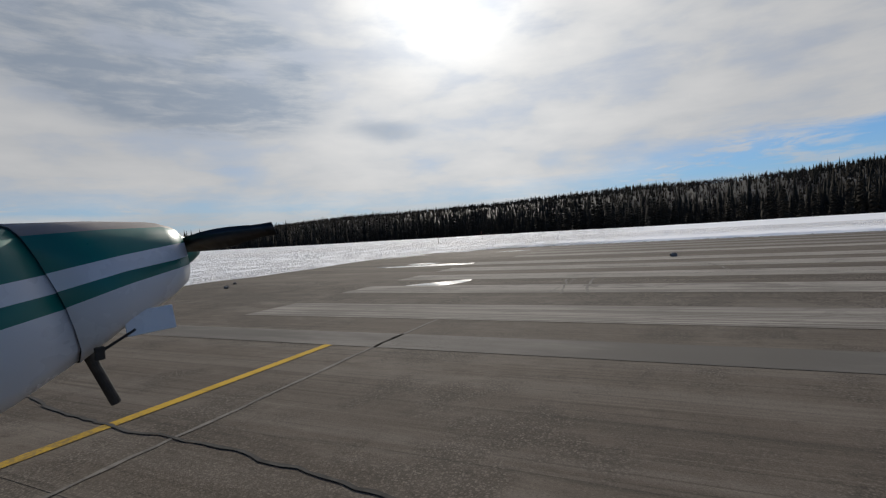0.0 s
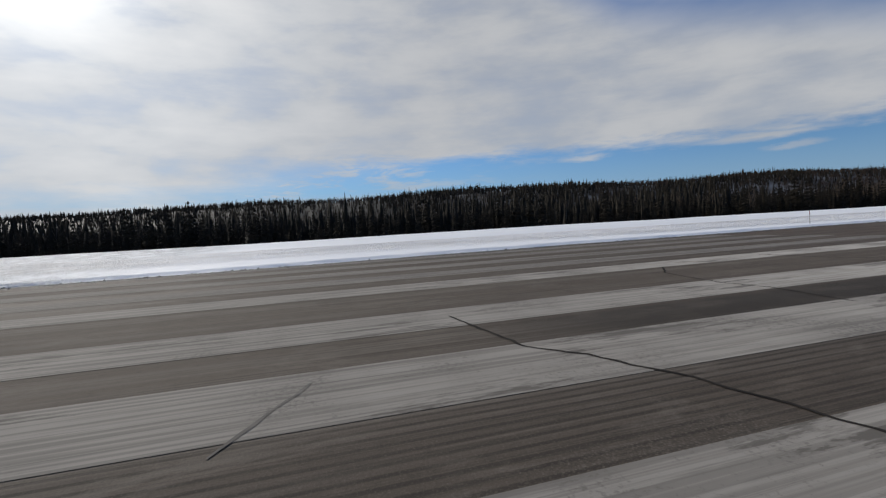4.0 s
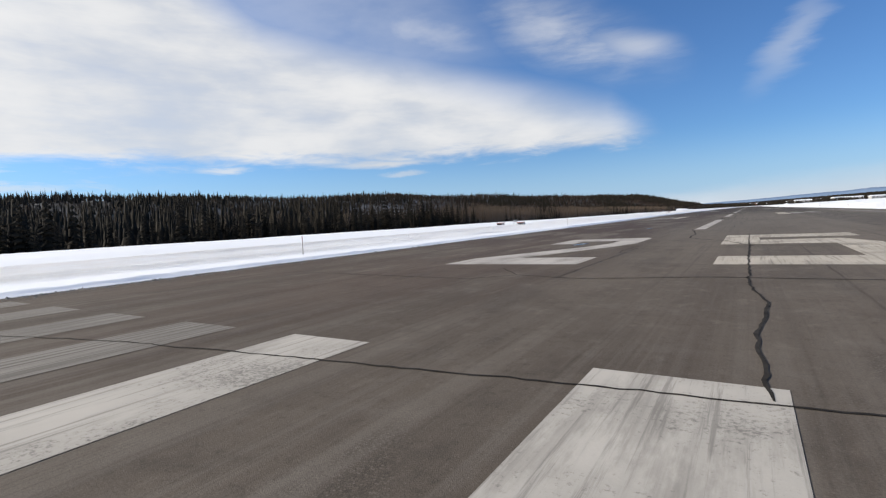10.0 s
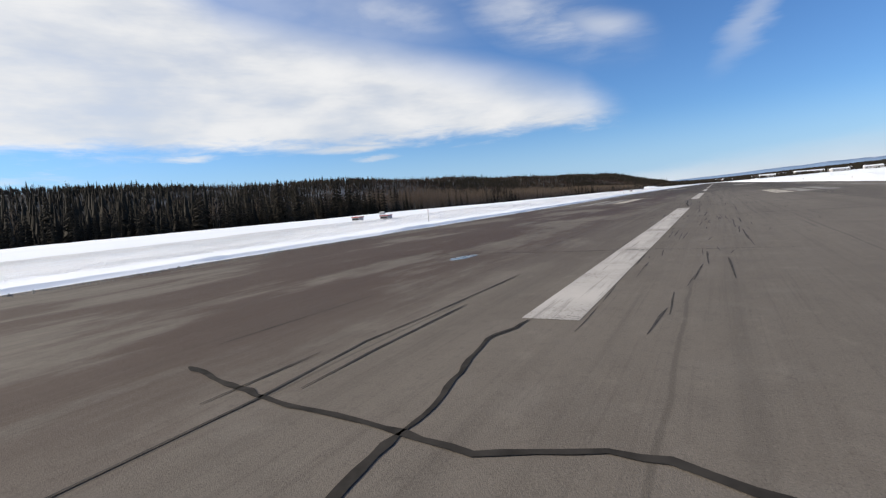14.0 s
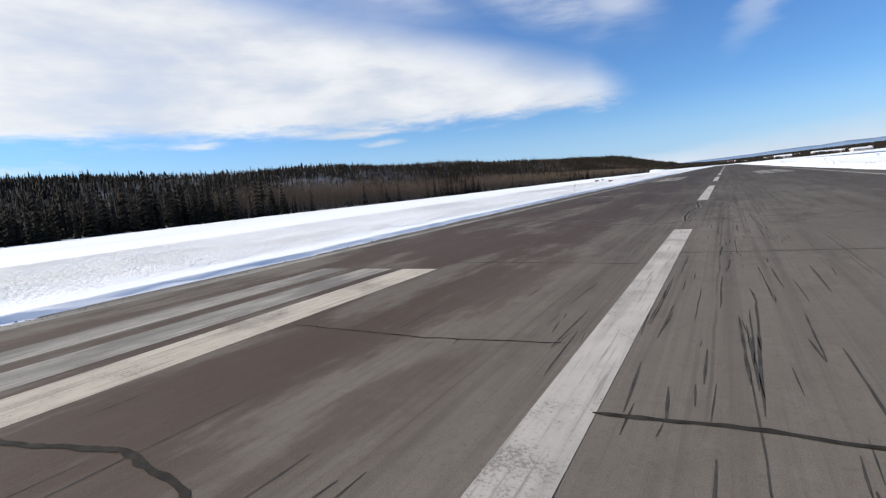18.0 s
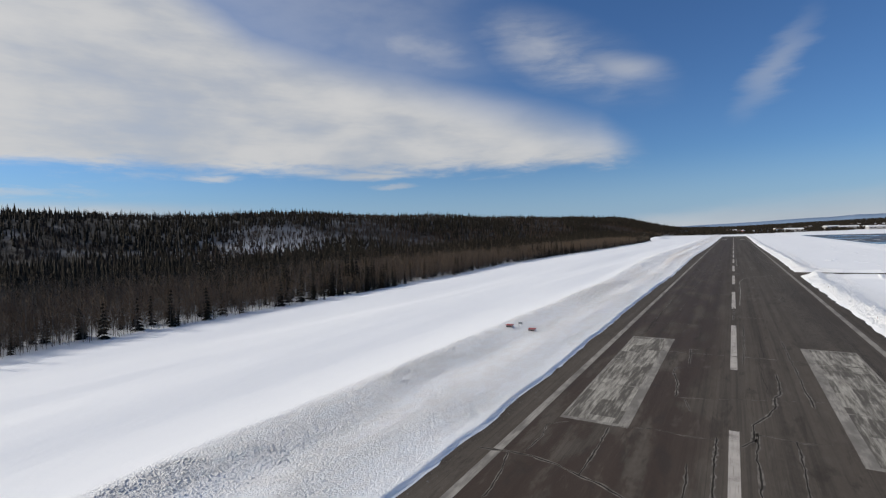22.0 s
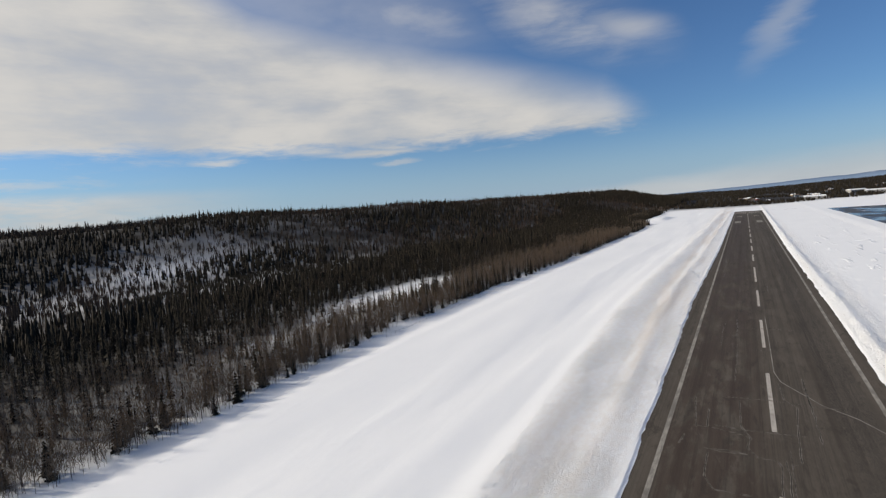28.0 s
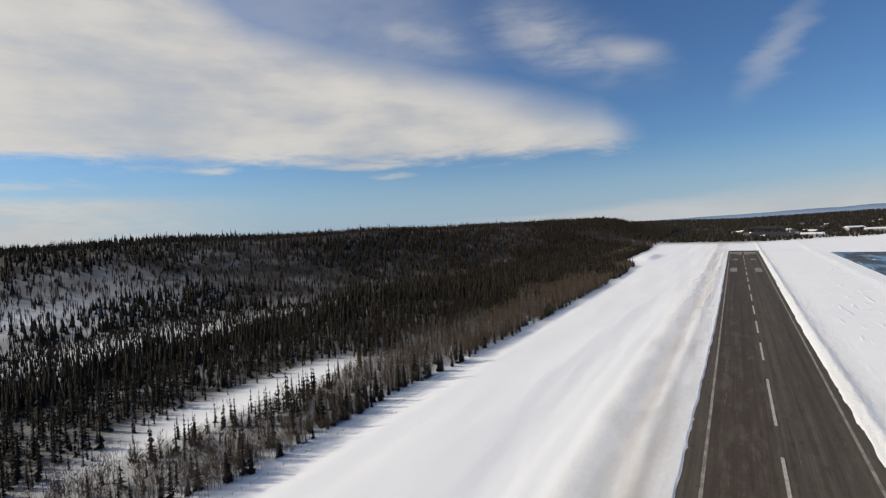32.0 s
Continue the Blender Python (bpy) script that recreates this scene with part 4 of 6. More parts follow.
crack([(-14.4, 200.7), (-10.2, 200.1), (-6.5, 199.6), (-4.0, 200.1)], 0.10, FADED_PAINT, "pale_scrape")
crack([(-14.0, 191.3), (-11.5, 191.3)], 0.10)
for path, width in (
        ([(-21.3, 299.0), (-18.1, 299.5), (-15.8, 299.6), (-13.3, 299.0), (-11.2, 297.9), (-9.4, 297.4), (-7.3, 296.1), (-3.0, 294.6)], 0.17),
        ([(-11.2, 297.9), (-11.1, 302.7), (-11.2, 309.5)], 0.14), ([(-18.2, 299.5), (-17.3, 295.9), (-16.8, 292.7), (-16.9, 291.1)], 0.12),
        ([(-16.9, 300.1), (-16.6, 304.4), (-17.2, 307.3), (-15.2, 309.3)], 0.10), ([(-6.1, 322.5), (-6.4, 328.6), (-7.4, 333.4), (-7.3, 336.2), (-4.9, 337.9)], 0.16),
        ([(-5.9, 322.3), (-3.1, 323.1), (0.6, 324.6), (4.7, 326.1), (9.0, 327.5)], 0.10), ([(-5.1, 322.1), (-4.7, 320.0), (-4.1, 317.8)], 0.12),
        ([(0.5, 310.0), (1.6, 312.1), (1.7, 316.5), (3.0, 319.7), (4.1, 323.6), (4.2, 327.2), (4.8, 328.6), (5.0, 334.1), (4.9, 338.1)], 0.20),
        ([(-11.1, 309.8), (-7.0, 311.0), (-3.9, 310.5), (-1.2, 310.9)], 0.10), ([(1.7, 313.9), (3.8, 313.7), (5.7, 313.5), (7.9, 314.3)], 0.12),
        ([(5.1, 313.9), (5.1, 307.6), (4.9, 302.6), (5.0, 290.0)], 0.13), ([(-1.5, 285.2), (-1.5, 299.2), (-1.5, 305.8), (-1.5, 311.5)], 0.16),
        ([(1.7, 375.2), (1.5, 353.5), (1.2, 342.1)], 0.12), ([(-5.7, 338.9), (-6.3, 349.5), (-4.9, 349.4)], 0.13), ([(0.1, 401.2), (-0.1, 382.2)], 0.16)):
    crack(path, width, bend=0.12, sub=2)
for path, width in (
        ([(-16.1, 232.8), (-13.8, 232.4), (-10.2, 233.5), (-6.0, 232.8), (-2.5, 233.1), (-0.6, 233.0)], 0.13), ([(-15.1, 226.1), (-12.4, 226.4), (-10.5, 226.7), (-8.0, 227.9), (-6.0, 227.3), (-3.9, 227.4), (-2.1, 227.2)], 0.13),
        ([(-10.9, 216.8), (-10.3, 222.8), (-10.2, 224.5), (-10.4, 226.7)], 0.12), ([(-16.1, 232.8), (-15.4, 232.4), (-15.3, 229.0), (-14.9, 226.2)], 0.09), ([(-15.7, 240.2), (-13.0, 241.0), (-8.2, 242.1), (-2.1, 242.8)], 0.08),
        ([(-2.7, 233.0), (-2.2, 238.1), (-1.6, 244.1), (-1.4, 257.4), (-1.3, 281.6)], 0.11), ([(-11.6, 250.2), (-6.6, 250.3), (-1.8, 251.5)], 0.08), ([(0.5, 245.2), (4.0, 245.0), (6.9, 245.3), (13.0, 245.6)], 0.08),
        ([(0.6, 240.5), (5.1, 241.1), (7.5, 241.3), (12.0, 241.0)], 0.07), ([(-15.8, 232.9), (-15.4, 236.6), (-15.4, 241.2), (-13.3, 259.5)], 0.10), ([(-13.3, 259.5), (-8.9, 262.5), (-3.7, 263.4)], 0.09), ([(4.7, 271.1), (9.8, 268.1)], 0.12)):
    crack(path, width, bend=0.1, sub=2.5)
for path, width in (
        ([(-15.3, 518.9), (-10.7, 519.1), (-5.5, 517.5), (-3.9, 516.2)], 0.15),
        ([(-6.2, 536.5), (-5.8, 521.4), (-4.1, 516.7), (-4.8, 512.4), (-3.0, 509.0), (-0.0, 508.6), (0.4, 507.1), (3.0, 508.7)], 0.15),
        ([(-12.1, 509.0), (-8.1, 509.9), (-4.0, 509.4)], 0.15),
        ([(-15.3, 535.1), (-13.9, 518.2)], 0.15),
        ([(2.0, 550.9), (2.7, 539.1), (4.8, 536.1), (3.9, 520.9), (3.5, 509.4)], 0.15),
        ([(0.5, 507.1), (0.1, 496.7)], 0.15),
        ([(-11.2, 508.0), (-11.3, 498.9), (-9.6, 494.8), (-4.1, 495.3)], 0.15),
        ([(-16.4, 509.4), (-15.7, 514.2)], 0.15),
        ([(-12.1, 529.5), (-11.9, 519.0)], 0.15)):
    crack(path, width, bend=0.1, sub=2)
crack([(10.25, 4.0), (10.2, 12.0), (10.3, 20.0), (10.3, 31.0)], 0.05, CRACK, "open_crack", 0.03, 3)
crack([(-5.9, 232.9), (-6.1, 236.4), (-6.0, 241.0)], 0.10, WASHED_PAINT, "pale_scrape", 0.05, 2)
for cx, cy, r, mat in ((-13.8, 240.0, 0.85, WASHED_PAINT), (-12.5, 235.9, 0.6, TAR), (-11.6, 224.1, 0.5, TAR), (-17.4, 247.9, 0.6, TAR), (1.25, 163.0, 0.36, TAR)):
    flat("patch", [(cx + r * math.cos(a) * rnd.uniform(.75, 1.15), cy + 1.5 * r * math.sin(a) * rnd.uniform(.75, 1.15)) for a in (0.393 * k for k in range(16))], mat, runway, 0.008, "roundish patch in the asphalt")
# joints and cracks of the rest of the length
for k in range(46):
    y0 = 104.0 + 13.5 * k + rnd.uniform(-4, 4)
    if any(abs(y0 - q) < 6 for q in (154, 166, 170, 184, 197)) or 292 < y0 < 345 or 220 < y0 < 266:
        continue
    x0, x1 = sorted((rnd.uniform(-20, 20), rnd.uniform(-20, 20)))
    if x1 - x0 > 4:
        crack([(x0, y0), (x0 + (x1 - x0) * 0.35, y0 + rnd.uniform(-.8, .8)), (x0 + (x1 - x0) * 0.7, y0 + rnd.uniform(-.8, .8)), (x1, y0 + rnd.uniform(-.5, .5))], rnd.choice((0.07, 0.11, 0.17)), TAR, bend=0.25, sub=1.5)
for k in range(44):
    x0, y0 = rnd.choice((-15, -11.2, -7.4, -3.6, 1.6, 3.8, 7.4, 11.2, 15)) + rnd.uniform(-.3, .3), rnd.uniform(215, 760)
    ln = rnd.uniform(8, 40)
    crack([(x0, y0), (x0 + rnd.uniform(-.4, .4), y0 + ln * .5), (x0 + rnd.uniform(-.5, .5), y0 + ln)], rnd.choice((0.07, 0.10, 0.15)), TAR, bend=0.2, sub=1.2)
for line in ([(-2.0, 86.0), (-2.0, 90.7), (-2.2, 92.8), (-2.1, 94.3), (-2.0, 98.6)], [(-1.75, 91.1), (-1.8, 92.4), (-1.8, 95.3)], [(-2.5, 90.4), (-2.5, 92.2)]):
    crack(line, 0.05, RUBBER_MARK, "skid_mark", 0.01, 2)
# the thin yellow line that leaves for the taxiway
for line in ([(1.4, 405.0), (1.4, 408.6), (1.9, 437.8), (1.9, 469.8), (3.3, 481.5), (6.7, 490.6), (9.0, 494.8), (15.7, 502.1), (24.0, 506.5), (40, 508)],
             [(1.4, 625.0), (1.5, 590.0), (1.5, 559.4), (2.6, 552.0), (5.2, 547.1), (9.5, 539.0), (14.9, 533.6), (24.0, 518.0), (40, 512)]):
    bm = bmesh.new()
    ribbon(bm, line, 0.22, 0.008, rnd, rough=0.1, sub=0.6, bend=0.0)
    part("exit_line", bm, FADED_PAINT, runway, "thin faded yellow-white curved line")
# short rubber marks about the touchdown zone
bm = bmesh.new()
for k in range(760):
    x0, y0 = rnd.choice((rnd.gauss(1.8, 1.6), rnd.gauss(1.6, 4.0))), rnd.choice((rnd.uniform(92, 230), rnd.uniform(105, 215), rnd.uniform(150, 420)))
    ln, dx = rnd.choice((rnd.uniform(0.4, 1.6), rnd.uniform(0.6, 5.0))), rnd.uniform(-.12, .12)
    ribbon(bm, [(x0, y0), (x0 + dx, y0 + ln)], rnd.uniform(0.015, 0.05), 0.0035, rnd, sub=2, bend=0.02)
tagged(part("tyre_mark", bm, RUBBER_MARK, runway, "many short dark rubber streaks"), kind="stuff")


# ---------------------------------------------------------------- woods
def spruce_shape(rs, tiers, sides, droop=0.25):
    """Unit spruce, 1 high and about 0.2 wide: ragged skirts of boughs, one above the other."""
    v, f = [], []
    for k in range(tiers):
        a = k / tiers
        z0 = 0.06 + 0.86 * a
        r = (0.145 * (1 - a) ** 0.85 + 0.012) * rs.uniform(0.8, 1.2)
        z1 = min(1.0, z0 + 1.55 * 0.9 / tiers + 0.03)
        base = len(v)
        v.append((rs.uniform(-.006, .006), rs.uniform(-.006, .006), z1))
        turn = rs.uniform(0, 6.28)
        for s in range(sides):
            t = turn + 6.2832 * s / sides + rs.uniform(-.2, .2)
            q = r * rs.uniform(0.55, 1.25)
            v.append((q * math.cos(t), q * math.sin(t), z0 - droop * q * rs.uniform(0.2, 1.6)))
        for s in range(sides):
            f.append((base, base + 1 + s, base + 1 + (s + 1) % sides))
    return np.array(v), np.array(f)


def bough_spruce(rs, levels=9):
    """Unit spruce with separate drooping boughs, for the wood's near edge."""
    v, f = [], []
    for k in range(levels):
        a = k / levels
        z = 0.07 + 0.88 * a
        r = 0.17 * (1 - a) ** 0.8 + 0.014
        n = 6 if a < 0.6 else 4
        turn = rs.uniform(0, 6.28)
        for s in range(n):
            t = turn + 6.2832 * s / n + rs.uniform(-.35, .35)
            q = r * rs.uniform(0.5, 1.25)
            w = q * rs.uniform(0.38, 0.6)
            c, d = math.cos(t), math.sin(t)
            drop = q * rs.uniform(0.15, 0.55)
            b = len(v)
            v += [(0, 0, z + 0.035), (q * 0.55 * c - w * d, q * 0.55 * d + w * c, z - drop * 0.5), (q * c, q * d, z - drop), (q * 0.55 * c + w * d, q * 0.55 * d - w * c, z - drop * 0.5),
                  (q * 0.4 * c, q * 0.4 * d, z - 0.045)]
            f += [(b, b + 1, b + 2), (b, b + 2, b + 3), (b + 4, b + 2, b + 1), (b + 4, b + 3, b + 2)]
    return np.array(v), np.array(f)


def ragged_spruce(rs, levels=7):
    """Unit spruce for the second rank: a thin core and single flat boughs of uneven reach."""
    v, f = [], []
    for k in range(4):
        v.append((0.035 * math.cos(1.571 * k), 0.035 * math.sin(1.571 * k), 0.02))
    v.append((0.0, 0.0, 1.0))
    f += [(k, (k + 1) % 4, 4) for k in range(4)]
    lop = rs.uniform(0, 6.28)
    for k in range(levels):
        a = (k + rs.uniform(-.3, .3)) / levels
        z = 0.10 + 0.84 * max(0.0, a)
        r = 0.125 * (1 - max(0.0, a)) ** 0.75 + 0.016
        turn = rs.uniform(0, 6.28)
        n = 4 if a < 0.6 else 3
        for j in range(n):
            t = turn + 6.2832 * j / n + rs.uniform(-.4, .4)
            q = r * rs.uniform(0.55, 1.2) * (1 + 0.18 * math.cos(t - lop))
            w, drop = q * rs.uniform(0.4, 0.65), q * rs.uniform(0.2, 0.75)
            c, d = math.cos(t), math.sin(t)
            b = len(v)
            v += [(0, 0, z + 0.04), (q * 0.6 * c - w * d, q * 0.6 * d + w * c, z - drop * 0.7), (q * c, q * d, z - drop * 0.9), (q * 0.6 * c + w * d, q * 0.6 * d - w * c, z - drop * 0.7)]
            f += [(b, b + 1, b + 2), (b, b + 2, b + 3)]
    return np.array(v), np.array(f)


def bare_crown(rs, wands=6):
    """Unit leafless tree seen from far off: a bundle of thin upright wands."""
    v, f = [], []
    for k in range(wands):
        t, q = rs.uniform(0, 6.28), rs.uniform(0.0, 0.13)
        z0, z1 = rs.uniform(0.0, 0.45), rs.uniform(0.6, 1.0)
        x, y, w = q * math.cos(t), q * math.sin(t), rs.uniform(0.014, 0.030)
        u = rs.uniform(0, 3.14)
        b = len(v)
        v += [(x * 0.4, y * 0.4, z0), (x + w * math.cos(u), y + w * math.sin(u), 0.5 * (z0 + z1) + 0.1), (x * 1.2, y * 1.2, z1), (x - w * math.cos(u), y - w * math.sin(u), 0.5 * (z0 + z1))]
        f += [(b, b + 1, b + 2), (b, b + 2, b + 3)]
    return np.array(v), np.array(f)


def birch_shape(rs, sprays):
    """Unit bare birch: thin leaning stem and a narrow haze of fine rising twigs. Returns stem and twigs."""
    v, f, tv, tf = [], [], [], []

    def stick(v, f, a, b, ra, rb):
        n = len(v)
        for p, r in ((a, ra), (b, rb)):
            for k in range(3):
                v.append((p[0] + r * math.cos(2.1 * k), p[1] + r * math.sin(2.1 * k), p[2]))
        for k in range(3):
            m = (k + 1) % 3
            f.extend([(n + k, n + m, n + 3 + m), (n + k, n + 3 + m, n + 3 + k)])

    lean = (rs.uniform(-.05, .05), rs.uniform(-.05, .05))
    bow = (lean[0] * 0.3 + rs.uniform(-.012, .012), lean[1] * 0.3 + rs.uniform(-.012, .012))
    stick(v, f, (0, 0, -0.03), (bow[0], bow[1], 0.5), 0.0065, 0.005)
    stick(v, f, (bow[0], bow[1], 0.5), (lean[0], lean[1], 1.0), 0.005, 0.0015)
    for k in range(sprays):
        a = rs.uniform(0.22, 0.99)
        c = (bow[0] * a * 2, bow[1] * a * 2) if a < 0.5 else (bow[0] + (lean[0] - bow[0]) * (a - .5) * 2, bow[1] + (lean[1] - bow[1]) * (a - .5) * 2)
        t, q = rs.uniform(0, 6.28), (0.05 + 0.11 * math.sin(min(1.0, 1.25 * (1.02 - a)) * 2.2)) * rs.uniform(0.5, 1.2)
        p = (c[0] + q * 0.25 * math.cos(t), c[1] + q * 0.25 * math.sin(t), a * 1.0)
        e = (c[0] + q * math.cos(t), c[1] + q * math.sin(t), a + q * rs.uniform(0.6, 1.9))
        w = rs.uniform(0.004, 0.009)
        u = rs.uniform(0, 6.28)
        b = len(tv)
        tv += [(p[0], p[1], p[2]), e, (p[0] + (e[0] - p[0]) * 0.5 + w * math.cos(u), p[1] + (e[1] - p[1]) * 0.5 + w * math.sin(u), p[2] + (e[2] - p[2]) * 0.45 - w)]
        tf.append((b, b + 1, b + 2))
        e2 = (e[0] + 0.05 * math.cos(u), e[1] + 0.05 * math.sin(u), e[2] + rs.uniform(-0.02, 0.05))
        m = tuple((p[i] + e[i]) / 2 for i in range(3))
        tv += [m, e2, (m[0] + 0.006, m[1] - 0.005, m[2] + 0.006)]
        tf.append((b + 3, b + 4, b + 5))
    return np.array(v), np.array(f), np.array(tv), np.array(tf)


def scatter(name, shapes, spots, mat, label, category):
    """Many copies of a few shapes, joined in one mesh. Spots: x, y, z, height, girth, turn."""
    rs = np.random.RandomState(11)
    vs, fs, base = [], [], 0
    pick = rs.randint(0, len(shapes), len(spots))
    for k, (v, f) in enumerate(shapes):
        s = spots[pick == k]
        if not len(s):
            continue
        c, d = np.cos(s[:, 5])[:, None], np.sin(s[:, 5])[:, None]
        w = (s[:, 3] * s[:, 4])[:, None]
        x = (v[None, :, 0] * c - v[None, :, 1] * d) * w + s[:, 0:1]
        y = (v[None, :, 0] * d + v[None, :, 1] * c) * w + s[:, 1:2]
        z = v[None, :, 2] * s[:, 3:4] + s[:, 2:3]
        vs.append(np.stack([x, y, z], -1).reshape(-1, 3))
        fs.append((f[None] + (np.arange(len(s)) * len(v))[:, None, None] + base).reshape(-1, 3))
        base += len(s) * len(v)
    me = fast_mesh(name, np.concatenate(vs), np.concatenate(fs), mat)
    return tagged(new(name, me), label, category, kind="stuff")


def grow():
    rs = np.random.RandomState(3)
    mid, small, far, birch = [], [], [], []

    def put(where, x, y, h, girth, depth=0.0):
        if where is not small and y < 240:
            h *= lerp(y, [-60, 20, 120, 240], [0.74, 0.80, 0.82, 1.0])
        where.append((x, y, land(x, y) - 0.1, h, girth, rs.uniform(0, 6.28), depth))

    # the belt along the open ground: bare birches in places, spruces in others
    for k in range(70000):
        y = rs.uniform(-380, 1700)
        depth = rs.uniform(0, 1) ** 1.15 * 190
        x = tree_edge(y) - depth
        if rs.uniform() < clearing(x, y) * 1.5:
            continue
        g = noise.noise((x * 0.022, y * 0.011, 6.0)) + 0.25 * noise.noise((x * 0.06, y * 0.05, 2.0))
        hard = g + lerp(y, [0, 170, 290, 570, 610, 700, 760, 1150, 1230], [-1.0, -0.7, 0.34, 0.34, 0.0, -0.12, 0.30, 0.34, -0.1])
        hard -= max(0, depth - lerp(y, [120, 400, 900], [38, 58, 30])) * 0.02
        if y > 1250 and rs.uniform() < 0.35:
            continue
        if hard > 0.06 and depth < 95:
            if rs.uniform() < 0.74:
                put(birch, x, y, rs.uniform(7.0, 11.5) * (0.9 if depth < 4 else 1), rs.uniform(0.8, 1.2), depth)
            elif rs.uniform() < 0.5:
                put(mid, x, y, rs.uniform(4, 10.5), rs.uniform(0.8, 1.15), depth)
        else:
            if rs.uniform() < 0.62:
                h = rs.choice((rs.uniform(3, 6), rs.uniform(5, 9), rs.uniform(6, 10), rs.uniform(8, 13)))
                if rs.uniform() < 0.08:
                    h = rs.uniform(12, 17)
                put(mid, x, y, h * (0.9 if depth < 4 else 1), rs.uniform(0.66, 1.0), depth)
            if rs.uniform() < (0.05 if y > 220 else 0.012) and depth > 5:
                put(birch, x, y, rs.uniform(8, 12), rs.uniform(0.8, 1.2), depth)
    # thickets of young birch along the very edge
    for k in range(4200):
        y = rs.uniform(250, 1180)
        depth = rs.uniform(-1, 9)
        x = tree_edge(y) - depth
        if noise.noise((0, y * 0.02, 4.0)) > -0.15 and rs.uniform() > 2 * clearing(x, y):
            put(birch, x, y, rs.uniform(3.5, 8.0), rs.uniform(0.9, 1.4), 20.0)
    # deeper wood, bog and hill
    for k in range(98000):
        y = rs.uniform(-900, 2450)
        x = rs.uniform(-1150, -150)
        if x > tree_edge(y) - (180 if y < 1690 else 4):
            continue
        s = swamp(x, y)
        if s > 0.35:
            if rs.uniform() < 0.9:
                put(small, x, y, rs.uniform(2.0, 5.5), rs.uniform(0.6, 0.9))
            continue
        if rs.uniform() < 0.34 * bare_slope(x, y):
            continue
        tall = rs.uniform() < 0.07
        put(far, x, y, rs.uniform(13, 18) if tall else rs.uniform(6.5, 13), rs.uniform(0.6, 0.85) if tall else rs.uniform(0.8, 1.35))
    for k in range(15000):
        y, x = rs.uniform(500, 900), rs.uniform(-480, -230)
        if swamp(x, y) > 0.30:
            put(small, x, y, rs.uniform(2.0, 6.5), rs.uniform(0.55, 0.85))
    for k in range(2600):
        y, x = rs.uniform(420, 900), rs.uniform(-640, -380)
        if bare_slope(x, y) > 0.25:
            put(far, x, y, rs.uniform(5, 11), rs.uniform(0.7, 1.0))
    # the wooded plain past the far end, to the right and behind
    for k in range(26000):
        y = 1850 + 2700 * rs.uniform() ** 1.4
        x = rs.uniform(-900, 1500)
        edge = 1790 + 0.8 * max(0.0, x) + 60 * noise.noise((x * 0.01, 0, 5.0))
        if y < edge or (noise.noise((x * 0.006, y * 0.004, 12.0)) > 0.34 and y < 3000):
            continue
        put(far, x, y, rs.uniform(6, 11), rs.uniform(1.3, 2.6))
    for k in range(5000):
        put(far, rs.uniform(420, 1500), rs.uniform(-900, 2300), rs.uniform(6, 12), rs.uniform(1.2, 2.2))
    for k in range(3000):
        put(far, rs.uniform(-700, 600), rs.uniform(-1000, -330), rs.uniform(7, 12), rs.uniform(1.2, 2.0))
    return [np.array(a) for a in (mid, small, far, birch)]


mid, small, far, birch = grow()
rs = np.random.RandomState(8)
# single trees: the outermost ones along the stretch that is flown past
edge_m, edge_b = (mid[:, 6] < 7.0) & (mid[:, 1] > -40) & (mid[:, 1] < 860), (birch[:, 6] < 6.0) & (birch[:, 1] > 100) & (birch[:, 1] < 860)
single_s, single_b = mid[edge_m][:190], birch[edge_b][:110]
edge_m[np.where(edge_m)[0][190:]] = False
edge_b[np.where(edge_b)[0][110:]] = False
mid, birch = mid[~edge_m], birch[~edge_b]

lowtier = [spruce_shape(rs, 3, 5) for k in range(6)]
thin = [spruce_shape(rs, 3, 5) for k in range(4)]
bough = [bough_spruce(rs, 10) for k in range(5)]
birches = [birch_shape(rs, 32) for k in range(7)]
ragged = [ragged_spruce(rs) for k in range(8)]
wands = [bare_crown(rs) for k in range(6)]
front = (mid[:, 6] < 12) & (mid[:, 1] > -100) & (mid[:, 1] < 1000)
scatter("spruce_belt", bough, mid[front], SPRUCE, "dark dense spruces along the snowfield's edge", "trees")
second = ~front & (mid[:, 1] > 200) & (mid[:, 1] < 900) & (mid[:, 6] < 130)
scatter("spruce_thicket", ragged, mid[second], SPRUCE, "dense dark spruces of uneven height behind the first rank", "trees")
scatter("spruce_wood", lowtier, mid[~front & ~second], SPRUCE, "dark spruce wood behind the snowfield", "trees")
scatter("bog_spruces", thin, small, SPRUCE, "thin small spruces standing in snow on boggy ground", "trees")
close = (far[:, 0] > -560) & (far[:, 1] > 0) & (far[:, 1] < 1500)
coarse = [spruce_shape(rs, 2, 4) for k in range(6)]
crude = [spruce_shape(rs, 1, 4) for k in range(6)]
remote = ~close & ((far[:, 1] > 1950) | (far[:, 1] < -330) | (far[:, 0] > 300))
grove = np.array([noise.noise((q[0] * 0.009, q[1] * 0.006, 17.0)) + 0.4 * noise.noise((q[0] * 0.04, q[1] * 0.03, 5.0)) for q in far])
bare = (grove + rs.uniform(-0.25, 0.25, len(far)) > -0.02) & (far[:, 0] < -150) & (far[:, 1] > 0) & (far[:, 1] < 2300)
scatter("remote_forest", crude, far[remote], SPRUCE, "dark forest of the far plain", "forest")
scatter("distant_forest", coarse, far[~close & ~remote & ~bare], SPRUCE, "dark forest over the hill's crest and the far plain", "forest")
scatter("hill_forest", lowtier, far[close & ~bare], SPRUCE, "dark forest on the hill's near side", "forest")
